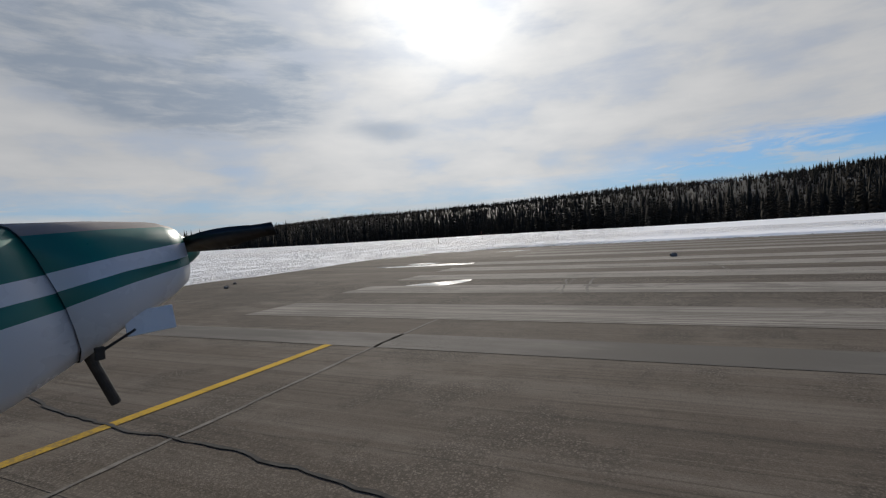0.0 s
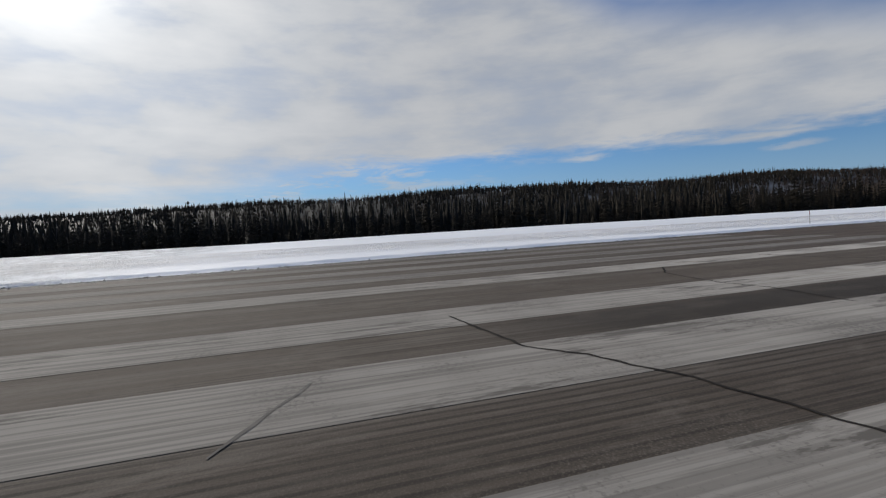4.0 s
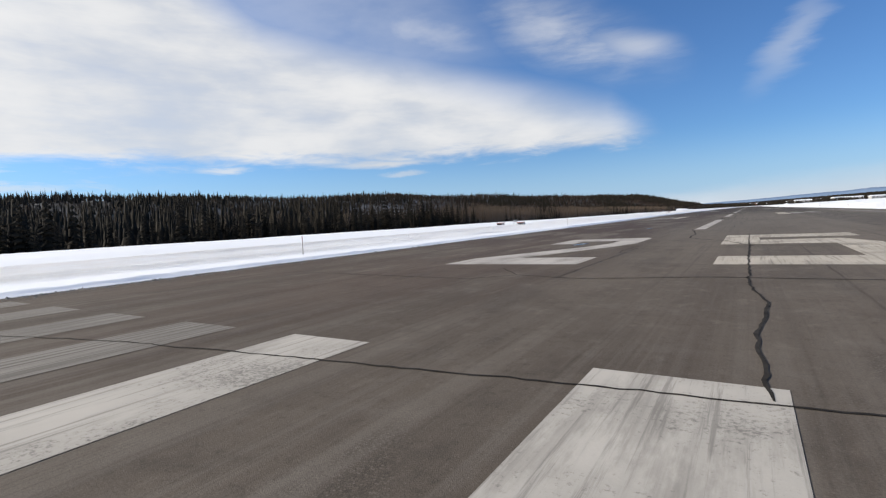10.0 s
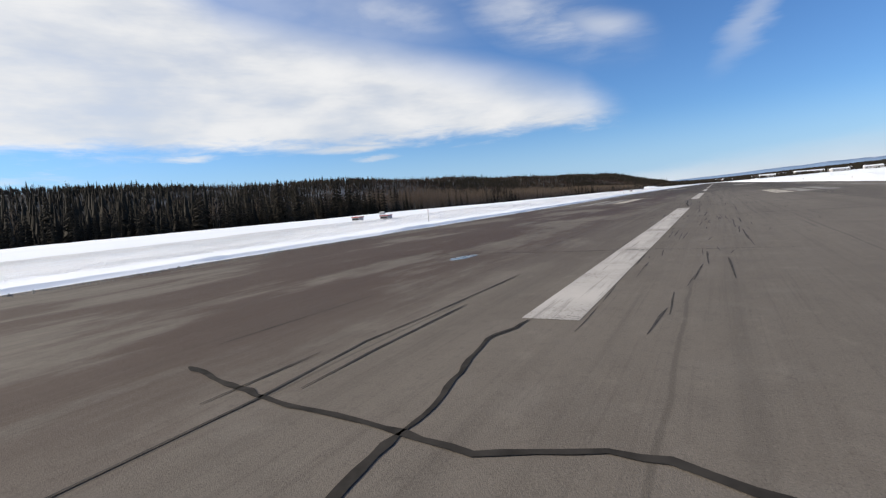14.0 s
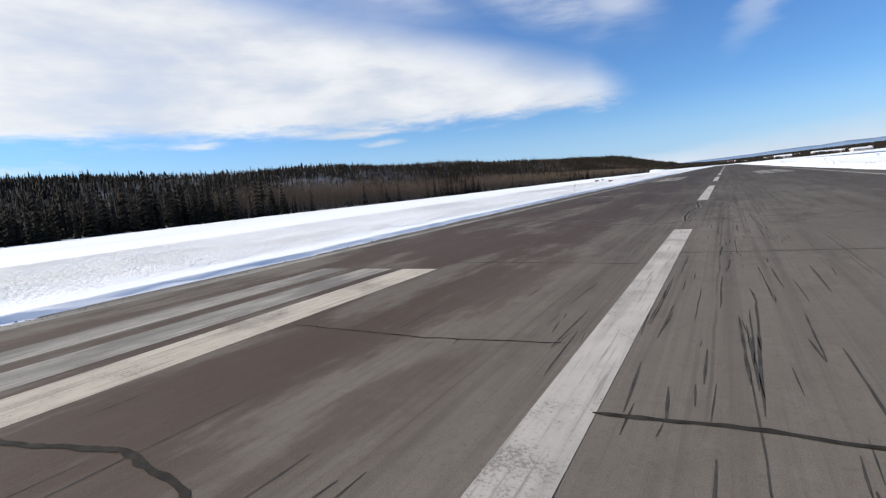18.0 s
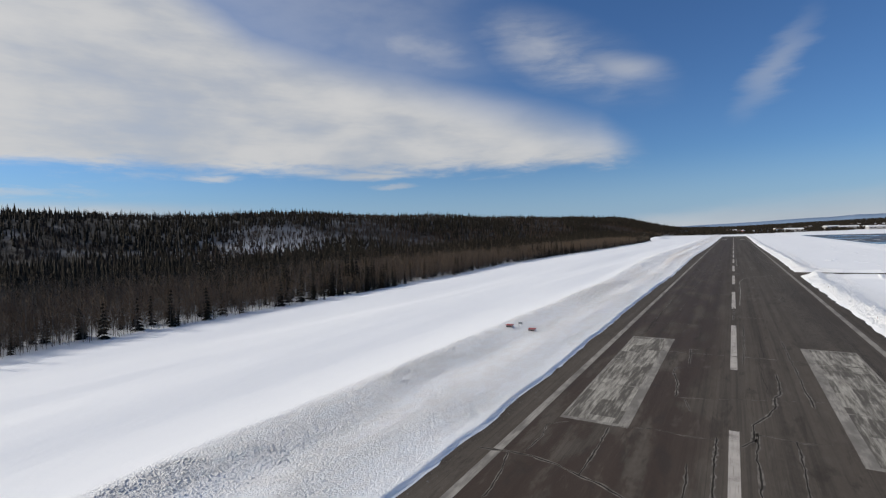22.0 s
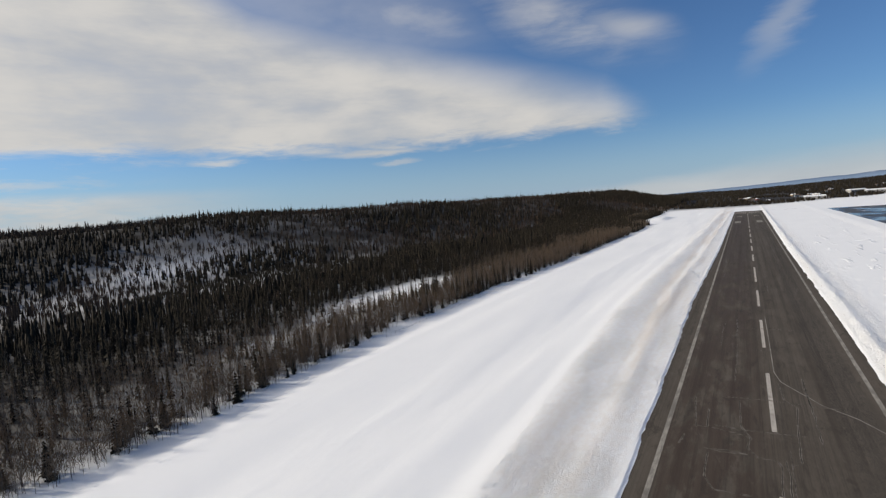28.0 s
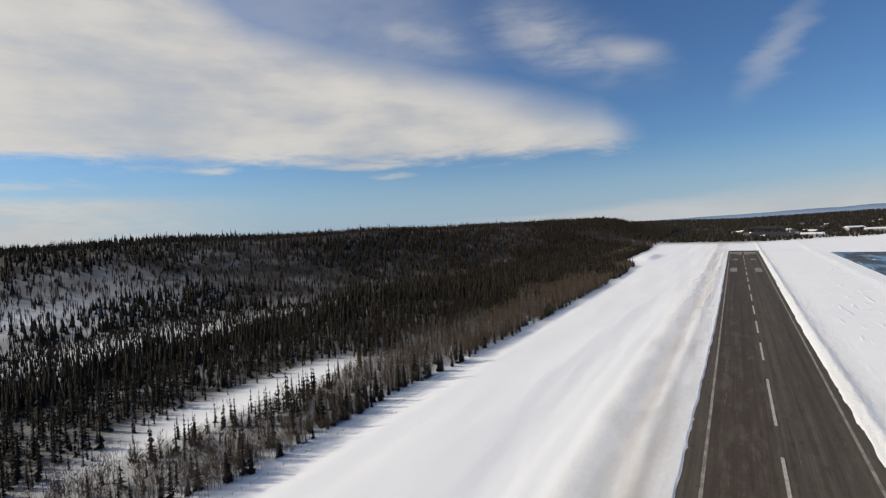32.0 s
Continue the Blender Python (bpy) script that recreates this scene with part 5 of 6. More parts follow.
scatter("hill_birches", wands, far[close & bare], TWIG_FAR, "grey-brown leafless trees over the hill's near side", "forest")
scatter("crest_birches", wands, far[~close & ~remote & bare], TWIG_FAR, "grey-brown leafless trees along the hill's crest", "forest")
deep = (birch[:, 6] > 32) | (birch[:, 1] < 100) | (birch[:, 1] > 1050)
airy = [birch_shape(rs, 13) for k in range(6)]
scatter("birch_stems", [b[:2] for b in birches], birch, BIRCH, "pale thin stems of bare birches", "trees")
scatter("birch_twigs", [b[2:] for b in birches], birch[~deep], TWIG, "grey-brown haze of bare birch twigs", "trees")
scatter("deep_birch_twigs", [b[2:] for b in airy], birch[deep], TWIG, "grey-brown haze of twigs deeper in the wood", "trees")


def spruce_tree(k):
    top = new("spruce_tree")
    tagged(top, "dark green spruce with drooping boughs at the snow's edge", "tree", "trees along the snowfield")
    v, f = bough[k]
    bm = bmesh.new()
    rod(bm, (0, 0, -0.04), (0, 0, 0.95), 0.016, 0.003, 6)
    part("trunk", bm, BARK, top)
    piece("crown", fast_mesh("crown", v, f, SPRUCE), top)
    return top


def birch_tree(k):
    top = new("birch_tree")
    tagged(top, "bare leafless birch with pale stem and fine twigs", "tree", "trees along the snowfield")
    b = birches[k]
    piece("trunk", fast_mesh("trunk", b[0], b[1], BIRCH), top)
    piece("crown", fast_mesh("crown", b[2], b[3], TWIG), top, "bare brown twigs")
    return top


def plant(make, kinds, spots):
    protos = [make(k) for k in range(kinds)]
    for i, s in enumerate(spots):
        m = Matrix.LocRotScale(s[:3], Euler((0, 0, s[5])), (s[3] * s[4], s[3] * s[4], s[3]))
        p = protos[i % kinds]
        if i < kinds:
            p.matrix_basis = m
        else:
            q = copy_thing(p, Matrix())
            q.matrix_basis = m


plant(spruce_tree, 5, single_s)
plant(birch_tree, 6, single_b)


# ---------------------------------------------------------------- water, ice and clods on the pavement
def wet_material():
    m, n, b = material("standing_water", 0.04, 0.0, 0.5)
    b.inputs["Base Color"].default_value = (0.035, 0.036, 0.038, 1)
    p = place(n)
    n.put(b.inputs["Roughness"], n.step(n.noise(p, 1.2, 4.0), 0.35, 0.7, 0.16, 0.30))
    return m


WATER = wet_material()
DIRT_ICE = plain("dirty_ice", (0.10, 0.095, 0.09), 0.7, 0.0, 0.5, 9.0)


def puddle(cx, cy, lx, ly, turn, seed):
    bm = bmesh.new()
    ring = []
    for k in range(36):
        a = 6.2832 * k / 36
        r = 1 + 0.35 * noise.noise((math.cos(a) * 1.6, math.sin(a) * 1.6, seed)) + 0.18 * noise.noise((math.cos(a) * 4, math.sin(a) * 4, seed + 3))
        p = Matrix.Rotation(turn, 2) @ Vector((lx * r * math.cos(a), ly * r * math.sin(a)))
        ring.append(bm.verts.new((cx + p.x, cy + p.y, 0.0045)))
    bm.faces.new(ring)
    bmesh.ops.triangulate(bm, faces=bm.faces[:])
    return tagged(part("puddle", bm, WATER, None), "shallow puddle of meltwater on the asphalt", "puddle", "puddles on the runway")


for i, (cx, cy, lx, ly, turn) in enumerate(((-5.3, 36.4, 0.45, 2.3, -0.12), (-5.3, 76.5, 0.28, 1.1, -0.1), (-5.35, 102.2, 0.30, 0.75, -0.1), (13.1, 7.3, 2.2, 0.55, -0.6), (3.3, 3.5, 0.75, 3.9, 0.2), (2.0, 1.6, 0.7, 0.9, 0.3), (-9.8, 3.9, 0.5, 1.4, 0.3), (-6.8, -5.0, 2.6, 0.4, -0.45), (6.8, 5.6, 0.16, 0.5, 0.2))):
    puddle(cx, cy, lx, ly, turn, i * 7.1)


def clod(name, x, y, size, mat, label, category, seed, group=""):
    bm = bmesh.new()
    bmesh.ops.create_icosphere(bm, subdivisions=2, radius=size)
    for v in bm.verts:
        v.co *= 1 + 0.4 * noise.noise(v.co * (2.2 / size) + Vector((seed, 0, 0)))
        v.co.z = max(v.co.z * 0.8, -0.45 * size)
    for v in bm.verts:
        v.co += Vector((x, y, 0.45 * size))
    return tagged(part(name, bm, mat, None), label, category, group)


clod("ice_lump", 2.2, 15.3, 0.17, DIRT_ICE, "dark lump of dirty ice on the runway", "ice lump", 1.0)
clod("ice_lump", 13.4, -1.9, 0.10, DIRT_ICE, "dark lump of dirty ice beside the snow bank", "ice lump", 5.0, "ice lumps by the snow bank")
clod("ice_lump", 11.8, -3.2, 0.08, DIRT_ICE, "small lump of dirty ice beside the snow bank", "ice lump", 9.0, "ice lumps by the snow bank")

# crumbs of dirty snow and gravel along the foot of the banks
def crumbs(count):
    rs = np.random.RandomState(21)
    tet = np.array([(1, 0, -.3), (-.5, .87, -.3), (-.5, -.87, -.3), (.1, .05, .8)])
    low = np.array([(1.1, .2, -.3), (.1, 1, -.3), (-1, -.1, -.3), (0, -.9, -.3), (.2, .1, .6)])
    shapes = [(tet, np.array([(0, 1, 3), (1, 2, 3), (2, 0, 3)])), (low, np.array([(0, 1, 4), (1, 2, 4), (2, 3, 4), (3, 0, 4)]))]
    spots = []
    for k in range(count):
        y = (rs.uniform(-5, 260), rs.uniform(0, 120), rs.uniform(0, 760))[k % 3]
        left = rs.uniform() < 0.86 or y < 70
        x = lerp(y, EDGE_Y, EDGE_L) + abs(rs.normal(0, 0.5)) if left else lerp(y, EDGE_Y, EDGE_R) - abs(rs.normal(0, 0.5))
        size = rs.uniform(0.02, 0.07) * (2.0 if rs.uniform() < 0.06 else 1)
        spots.append((x, y, 0.004, size, rs.uniform(0.8, 1.6), rs.uniform(0, 6.28)))
    return scatter("snow_crumbs", shapes, np.array(spots), DIRT_ICE, "scattered dark crumbs of dirty snow and gravel", "gravel")


crumbs(9000)

# hard clods of ploughed snow strewn over the bank along the runway
def strew(count):
    rs = np.random.RandomState(17)
    shapes = []
    for k in range(5):
        ring = [(math.cos(a) * rs.uniform(.7, 1.2), math.sin(a) * rs.uniform(.7, 1.2), -0.35) for a in np.arange(4) * 1.571]
        up = [(q[0] * rs.uniform(.5, .8), q[1] * rs.uniform(.5, .8), rs.uniform(.35, .75)) for q in ring]
        f = [(i, (i + 1) % 4, 4 + (i + 1) % 4) for i in range(4)] + [(i, 4 + (i + 1) % 4, 4 + i) for i in range(4)] + [(4, 5, 6), (4, 6, 7)]
        shapes.append((np.array(ring + up), np.array(f)))
    spots = []
    while len(spots) < count:
        y = (rs.uniform(215, 780), rs.uniform(270, 440), rs.uniform(390, 580))[rs.randint(3)]
        left = lerp(y, [120, 300, 450, 560, 640, 760], [-41, -43, -42.5, -49, -53, -51])
        x = left + abs(rs.normal(0, 6.0)) - 0.6
        if x > lerp(y, EDGE_Y, EDGE_L) - 1.6 or noise.noise((x * 0.09, y * 0.025, 31.0)) + 0.4 * noise.noise((x * 0.4, y * 0.3, 7.0)) < -0.05:
            continue
        size = (rs.uniform(0.05, 0.13) if x > left + 2 else rs.uniform(0.06, 0.15)) * (1.5 if rs.uniform() < 0.05 else 1.0) * lerp(y, [215, 290], [0.55, 1.0])
        spots.append((x, y, land(x, y), size, rs.uniform(0.8, 1.5), rs.uniform(0, 6.28)))
    return scatter("snow_clods", shapes, np.array(spots), SNOW, "hard clods of ploughed snow along the bank", "snow")


strew(26000)


def rough_bank(count):
    """Broken lumps along the ploughed bank on the runway's other side."""
    rs = np.random.RandomState(29)
    v = np.array([(1, .1, -.4), (.1, 1.1, -.4), (-.9, 0, -.4), (0, -1, -.4), (.5, .4, .5), (-.4, .3, .6), (0, -.5, .4)])
    f = np.array([(0, 1, 4), (1, 5, 4), (1, 2, 5), (2, 3, 6), (2, 6, 5), (3, 0, 6), (0, 4, 6), (4, 5, 6)])
    spots = []
    for k in range(count):
        y = rs.uniform(200, 1000)
        x = lerp(y, EDGE_Y, EDGE_R) + 0.9 + abs(rs.normal(1.2, 1.6))
        if 490 < y < 531 or noise.noise((x * 0.2, y * 0.06, 3.0)) < -0.2:
            continue
        spots.append((x, y, land(x, y), rs.uniform(0.12, 0.36), rs.uniform(0.8, 1.6), rs.uniform(0, 6.28)))
    return scatter("snow_lumps", [(v, f)], np.array(spots), SNOW, "broken lumps of ploughed snow along the bank", "snow")


rough_bank(6000)

# ---------------------------------------------------------------- lights and markers beside the runway
ORANGE = plain("faded_red_orange_enamel", (0.36, 0.085, 0.07), 0.6, 0.0, 0.2, 5.0)
GREY_METAL = plain("galvanised_steel", (0.32, 0.33, 0.34), 0.45, 0.8, 0.2, 9.0)
PALE_ENAMEL = plain("weathered_pale_enamel", (0.42, 0.38, 0.36), 0.6, 0.0, 0.2, 5.0)
BLACK = plain("black_plastic", (0.02, 0.02, 0.022), 0.5)
GLASS_LENS = plain("dark_glass_lens", (0.03, 0.03, 0.035), 0.12, 0.0, 0.1)


def papi_unit():
    top = tagged(new("approach_light_unit"), "pale metal light box with a faded red lid in the snow", "light unit", "approach light boxes")
    part("housing", box(bmesh.new(), 1.32, 1.00, 0.40, Matrix.Translation((0, 0, 0.54)), 0.03), PALE_ENAMEL, top, "weathered pale grey box")
    part("lid", box(bmesh.new(), 1.46, 1.14, 0.12, Matrix.Translation((0, 0.0, 0.79)), 0.03), ORANGE, top, "faded red lid")
    bm = box(bmesh.new(), 1.10, 0.03, 0.24, Matrix.Translation((0, -0.505, 0.52)), 0.008)
    part("front_panel", bm, BLACK, top, "black front with lenses")
    for x in (-0.36, 0.0, 0.36):
        bm = rod(bmesh.new(), (x, -0.515, 0.52), (x, -0.55, 0.52), 0.085, 0.085, 14)
        part("lens", bm, GLASS_LENS, top)
    for x, y in ((-0.5, 0.36), (0.5, 0.36), (0.0, -0.38)):
        bm = rod(bmesh.new(), (x, y, -0.4), (x, y, 0.37), 0.03, 0.03, 8)
        box(bm, 0.14, 0.14, 0.02, Matrix.Translation((x, y, 0.34)), 0.004)
        part("leg", bm, GREY_METAL, top)
    return top


unit = papi_unit()
spots = [(-41.6, 141.0), (-37.0, 141.4), (-40.0, 350.9), (-35.1, 350.9)]
unit.matrix_basis = pose(*spots[0], land(*spots[0]) - 0.25)
for x, y in spots[1:]:
    copy_thing(unit, pose(x, y, land(x, y) - 0.25, 0, 0, 3))


def sign_frame(x, y):
    top = tagged(new("control_box"), "small grey equipment box on two posts in the snow", "equipment box")
    top.matrix_basis = pose(x, y, land(x, y))
    for dx in (-0.35, 0.35):
        part("post", rod(bmesh.new(), (dx, 0, -0.3), (dx, 0, 0.95), 0.03, 0.03, 8), GREY_METAL, top)
    bm = box(bmesh.new(), 0.86, 0.16, 0.42, Matrix.Translation((0, 0, 0.78)), 0.02)
    part("cabinet", bm, GREY_METAL, top)
    part("door", box(bmesh.new(), 0.7, 0.015, 0.34, Matrix.Translation((0, -0.088, 0.78)), 0.004), GREY_METAL, top)
    return top


sign_frame(-38.4, 352.9)
sign_frame(-39.5, 144.0)


def marker_post(x, y, h):
    top = tagged(new("marker_post"), "thin snow marker stake with a red band", "marker post", "marker stakes along the runway")
    top.matrix_basis = pose(x, y, land(x, y))
    part("stake", rod(bmesh.new(), (0, 0, -0.3), (0, 0, h), 0.022, 0.018, 8), plain("weathered_stake_wood", (0.22, 0.17, 0.12), 0.85), top)
    part("band", rod(bmesh.new(), (0, 0, h * 0.72), (0, 0, h * 0.93), 0.026, 0.025, 8), ORANGE, top, "red reflective band")
    part("foot", rod(bmesh.new(), (0, 0, 0.0), (0, 0, 0.06), 0.07, 0.04, 10), GREY_METAL, top)
    return top


first = marker_post(-22.3, 69.0, 1.25)
for x, y in ((-37.0, -9.0), (-33.0, -14.0), (-23.4, 130.0), (-24.8, 262.0)):
    copy_thing(first, pose(x, y, land(x, y), 2, 1, 40))


def fence(y0, y1, gap):
    """Wire fence on thin posts along the foot of the wood."""
    top = tagged(new("fence"), "low wire fence on thin weathered posts along the wood", "fence")
    rs = random.Random(12)
    wood = plain("weathered_post_wood", (0.10, 0.085, 0.07), 0.9)
    rod_me = mesh_of("post", [(0.05 * math.cos(1.257 * k), 0.05 * math.sin(1.257 * k), z) for z in (-0.4, 1.15) for k in range(5)], [(k, (k + 1) % 5, 5 + (k + 1) % 5, 5 + k) for k in range(5)] + [(5, 6, 7, 8, 9)], wood)
    tops = []
    for k in range(int((y1 - y0) / gap)):
        y = y0 + gap * k
        x = -131.2 + 0.7 * noise.noise((0, y * 0.02, 6.0))
        q = piece("post", rod_me, top)
        z = land(x, y)
        q.matrix_basis = pose(x, y, z, rs.uniform(-6, 6), rs.uniform(-6, 6), rs.uniform(0, 70))
        tops.append((x, y, z))
    for h in (0.45, 0.8, 1.05):
        bm = bmesh.new()
        for a, b in zip(tops, tops[1:]):
            rod(bm, (a[0], a[1], a[2] + h), (b[0], b[1], b[2] + h), 0.014, 0.014, 3, False)
        part("wire", bm, GREY_METAL, top)
    return top


fence(560.0, 1240.0, 3.0)


def edge_light(x, y):
    top = tagged(new("runway_edge_light"), "low runway edge light with a clear dome", "edge light", "lights along the runway")
    top.matrix_basis = pose(x, y, land(x, y))
    part("stem", rod(bmesh.new(), (0, 0, -0.1), (0, 0, 0.42), 0.03, 0.03, 8), ORANGE, top)
    bm = bmesh.new()
    bmesh.ops.create_uvsphere(bm, u_segments=12, v_segments=6, radius=0.07, matrix=Matrix.Translation((0, 0, 0.47)))
    part("dome", smooth(bm), GLASS_LENS, top, "clear glass dome")
    part("collar", rod(bmesh.new(), (0, 0, 0.38), (0, 0, 0.43), 0.065, 0.065, 12), GREY_METAL, top)
    return top


one = edge_light(25.6, 90.0)
for k in range(1, 22):
    copy_thing(one, pose(25.6, 90 + 60.0 * k, max(0.05, land(25.6, 90 + 60.0 * k))))

# ---------------------------------------------------------------- far side: apron, buildings, hills
def wet_asphalt():
    m, n, b = material("wet_icy_apron", 0.5, 0.0, 0.4)
    p = place(n)
    wet = n.step(n.noise(n.scaled(p, (0.02, 0.008, 0.1)), 1.0, 5.0, 0.6), 0.40, 0.58)
    white = n.step(n.noise(n.scaled(p, (0.05, 0.012, 0.1)), 1.0, 6.0, 0.65), 0.60, 0.66)
    col = n.mix(wet, (0.08, 0.08, 0.08), (0.05, 0.06, 0.075))
    n.put(b.inputs["Base Color"], n.mix(white, col, (0.7, 0.72, 0.75)))
    n.put(b.inputs["Roughness"], n.mx(n.sub(0.75, n.mul(wet, 0.6)), n.mul(white, 0.8)))
    return m


tagged(slab("apron", 116.0, 264.0, 876.0, 1504.0, -0.003, wet_asphalt()), "wide wet dark apron with patches of ice", "apron", kind="structure")
WALLS = [plain("pale_metal_cladding", (0.36, 0.35, 0.34), 0.6, 0.0, 0.1, 0.6), plain("tan_siding", (0.36, 0.29, 0.21), 0.8, 0.0, 0.12, 0.8), plain("grey_blue_siding", (0.20, 0.24, 0.28), 0.8, 0.0, 0.12, 0.8), plain("barn_red_siding", (0.22, 0.06, 0.045), 0.8, 0.0, 0.15, 0.8)]
ROOFS = [plain("snowy_roof", (0.78, 0.79, 0.81), 0.8, 0.0, 0.06, 0.5), plain("brown_roof", (0.12, 0.09, 0.075), 0.85, 0.0, 0.2, 0.6)]
DARK_GLASS = plain("dark_window_glass", (0.03, 0.035, 0.04), 0.12)


def house(name, label, sx, sy, sz, pitch, wall, roof, bays, category="house"):
    top = tagged(new(name), label, category, "buildings beyond the airfield")
    part("wall", box(bmesh.new(), sx, sy, sz, Matrix.Translation((0, 0, sz / 2))), wall, top)
    bm = bmesh.new()
    o, r = 0.5, sy / 2 * pitch
    pts = [(-sx / 2 - o, -sy / 2 - o, sz - 0.1), (-sx / 2 - o, sy / 2 + o, sz - 0.1), (-sx / 2 - o, 0, sz + r)]
    a = [bm.verts.new(p) for p in pts]
    b = [bm.verts.new((-p[0], p[1], p[2])) for p in pts]
    for f in ((a[0], a[2], a[1]), (b[0], b[1], b[2]), (a[0], b[0], b[2], a[2]), (a[1], a[2], b[2], b[1]), (a[0], a[1], b[1], b[0])):
        bm.faces.new(f)
    part("roof", bm, roof, top)
    for k in range(bays):
        x = sx * ((k + 0.5) / bays - 0.5)
        if k == bays // 2:
            part("door", box(bmesh.new(), min(3.5, sx / bays * 0.6), 0.12, min(3.2, sz * 0.75), Matrix.Translation((x, -sy / 2 - 0.03, min(3.2, sz * 0.75) / 2))), ROOFS[1], top)
        else:
            part("window", box(bmesh.new(), sx / bays * 0.45, 0.1, sz * 0.3, Matrix.Translation((x, -sy / 2 - 0.03, sz * 0.55))), DARK_GLASS, top)
    return top


kinds = [house("hangar", "long pale metal hangar with a snowy roof", 46, 24, 8, 0.28, WALLS[0], ROOFS[0], 5, "hangar"),
         house("house", "tan house with a snow-covered roof", 14, 9, 5, 0.6, WALLS[1], ROOFS[0], 4),
         house("house", "grey-blue house with a brown roof", 12, 9, 6, 0.7, WALLS[2], ROOFS[1], 3),
         house("cabin", "small red cabin with a snowy roof", 9, 7, 4, 0.8, WALLS[3], ROOFS[0], 3)]
rnd = random.Random(4)
where = [[(300, 2150, 0), (345, 2040, 10), (150, 1985, -4), (430, 2060, 0), (275, 2270, 30)], [], [], []]
for k in range(34):
    x, y = rnd.uniform(-20, 760), rnd.uniform(1990, 2750)
    where[rnd.choice((1, 1, 2, 2, 3))].append((x, y + 0.35 * max(0, x - 100), rnd.uniform(0, 180)))
for proto, spots in zip(kinds, where):
    for i, (x, y, r) in enumerate(spots):
        m = pose(x, y, land(x, y) - 0.15, 0, 0, r)
        if i:
            copy_thing(proto, m)
        else:
            proto.matrix_basis = m


def mountains():
    m, n, b = material("haze_tinted_mountain", 0.95, 0.0, 0.0)
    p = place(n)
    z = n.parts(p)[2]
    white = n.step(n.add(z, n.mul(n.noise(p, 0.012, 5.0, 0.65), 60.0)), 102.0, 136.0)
    # the blue of distance haze is put into the base colour, rock and snow alike
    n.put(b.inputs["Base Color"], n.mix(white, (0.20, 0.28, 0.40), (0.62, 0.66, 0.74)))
    v, f, w = [], [], 160
    for i in range(w):
        az = radians(-62 + 78.0 * i / (w - 1))
        tall = lerp(-62 + 78.0 * i / (w - 1), [-62, -30, -10, 0, 8, 16], [108, 104, 80, 50, 30, 4])
        h = tall * (1 + 0.10 * noise.fractal((i * 0.045, 0.3, 2.0), 0.7, 2.0, 5) + 0.05 * noise.noise((i * 0.3, 1.0, 5.0)))
        x, y = math.sin(-az) * 4380, math.cos(az) * 4380
        for r, z in ((1.0, -5), (1.012, h * 0.6), (1.03, h), (1.045, -5)):
            v.append((x * r, y * r, z))
    for i in range(w - 1):
        for k in range(3):
            a = i * 4 + k
            f.append((a, a + 4, a + 5, a + 1))
    return tagged(new("backdrop", mesh_of("backdrop", v, f, m, True)), "snowy mountains on the horizon, coloured pale blue for distance haze", "mountains", kind="structure")


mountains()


# ---------------------------------------------------------------- the aeroplane, standing where the clip begins
GREEN = plain("glossy_teal_green_paint", (0.003, 0.14, 0.112), 0.36, 0.0, 0.1, 3.0, 0.5)
WHITE = plain("glossy_white_aircraft_paint", (0.66, 0.67, 0.69), 0.28, 0.0, 0.05, 2.0, 0.5)
GLARE = plain("matt_grey_anti_glare_panel", (0.27, 0.235, 0.21), 0.6, 0.0, 0.12, 8.0)
STEEL = plain("dull_exhaust_steel", (0.06, 0.055, 0.05), 0.55, 0.6, 0.3, 14.0)
BLADE = plain("black_propeller_paint", (0.012, 0.012, 0.013), 0.42, 0.0, 0.2, 5.0)
TYRE = plain("tyre_rubber", (0.018, 0.018, 0.019), 0.85, 0.0, 0.25, 12.0)
CHROME = plain("bare_aluminium", (0.55, 0.56, 0.58), 0.3, 0.9, 0.1, 10.0)
CABIN = plain("dark_cabin_trim", (0.05, 0.05, 0.05), 0.8)


def pane_material():
    m, n, b = material("cabin_glazing", 0.03, 0.0, 0.5)
    b.inputs["Base Color"].default_value = (0.85, 0.9, 0.92, 1)
    b.inputs["Transmission Weight"].default_value = 0.92
    b.inputs["IOR"].default_value = 1.25
    return m


PANE = pane_material()
# stations along the nose: forward, half width, crown, three band edges, keel
NOSE = [(1.56, 0.31, 1.905, 1.83, 1.755, 1.71, 1.60), (1.53, 0.37, 1.93, 1.825, 1.75, 1.705, 1.575), (1.43, 0.425, 1.955, 1.815, 1.735, 1.69, 1.52), (1.20, 0.46, 1.962, 1.775, 1.70, 1.64, 1.42), (0.94, 0.48, 1.955, 1.72, 1.64, 1.57, 1.285)]
BODY = [(0.95, 0.473, 1.947, 1.717, 1.637, 1.567, 1.30), (0.70, 0.474, 1.93, 1.685, 1.60, 1.52, 1.165), (0.40, 0.48, 1.92, 1.645, 1.56, 1.475, 1.04), (0.0, 0.50, 1.90, 1.585, 1.505, 1.42, 0.93), (-0.6, 0.52, 1.88, 1.50, 1.42, 1.335, 0.85), (-1.4, 0.52, 1.86, 1.40, 1.32, 1.23, 0.78), (-2.2, 0.47, 1.66, 1.28, 1.20, 1.11, 0.72), (-3.4, 0.33, 1.36, 1.06, 0.99, 0.92, 0.64), (-4.6, 0.18, 1.08, 0.86, 0.80, 0.74, 0.54), (-5.3, 0.08, 0.92, 0.74, 0.70, 0.66, 0.48)]


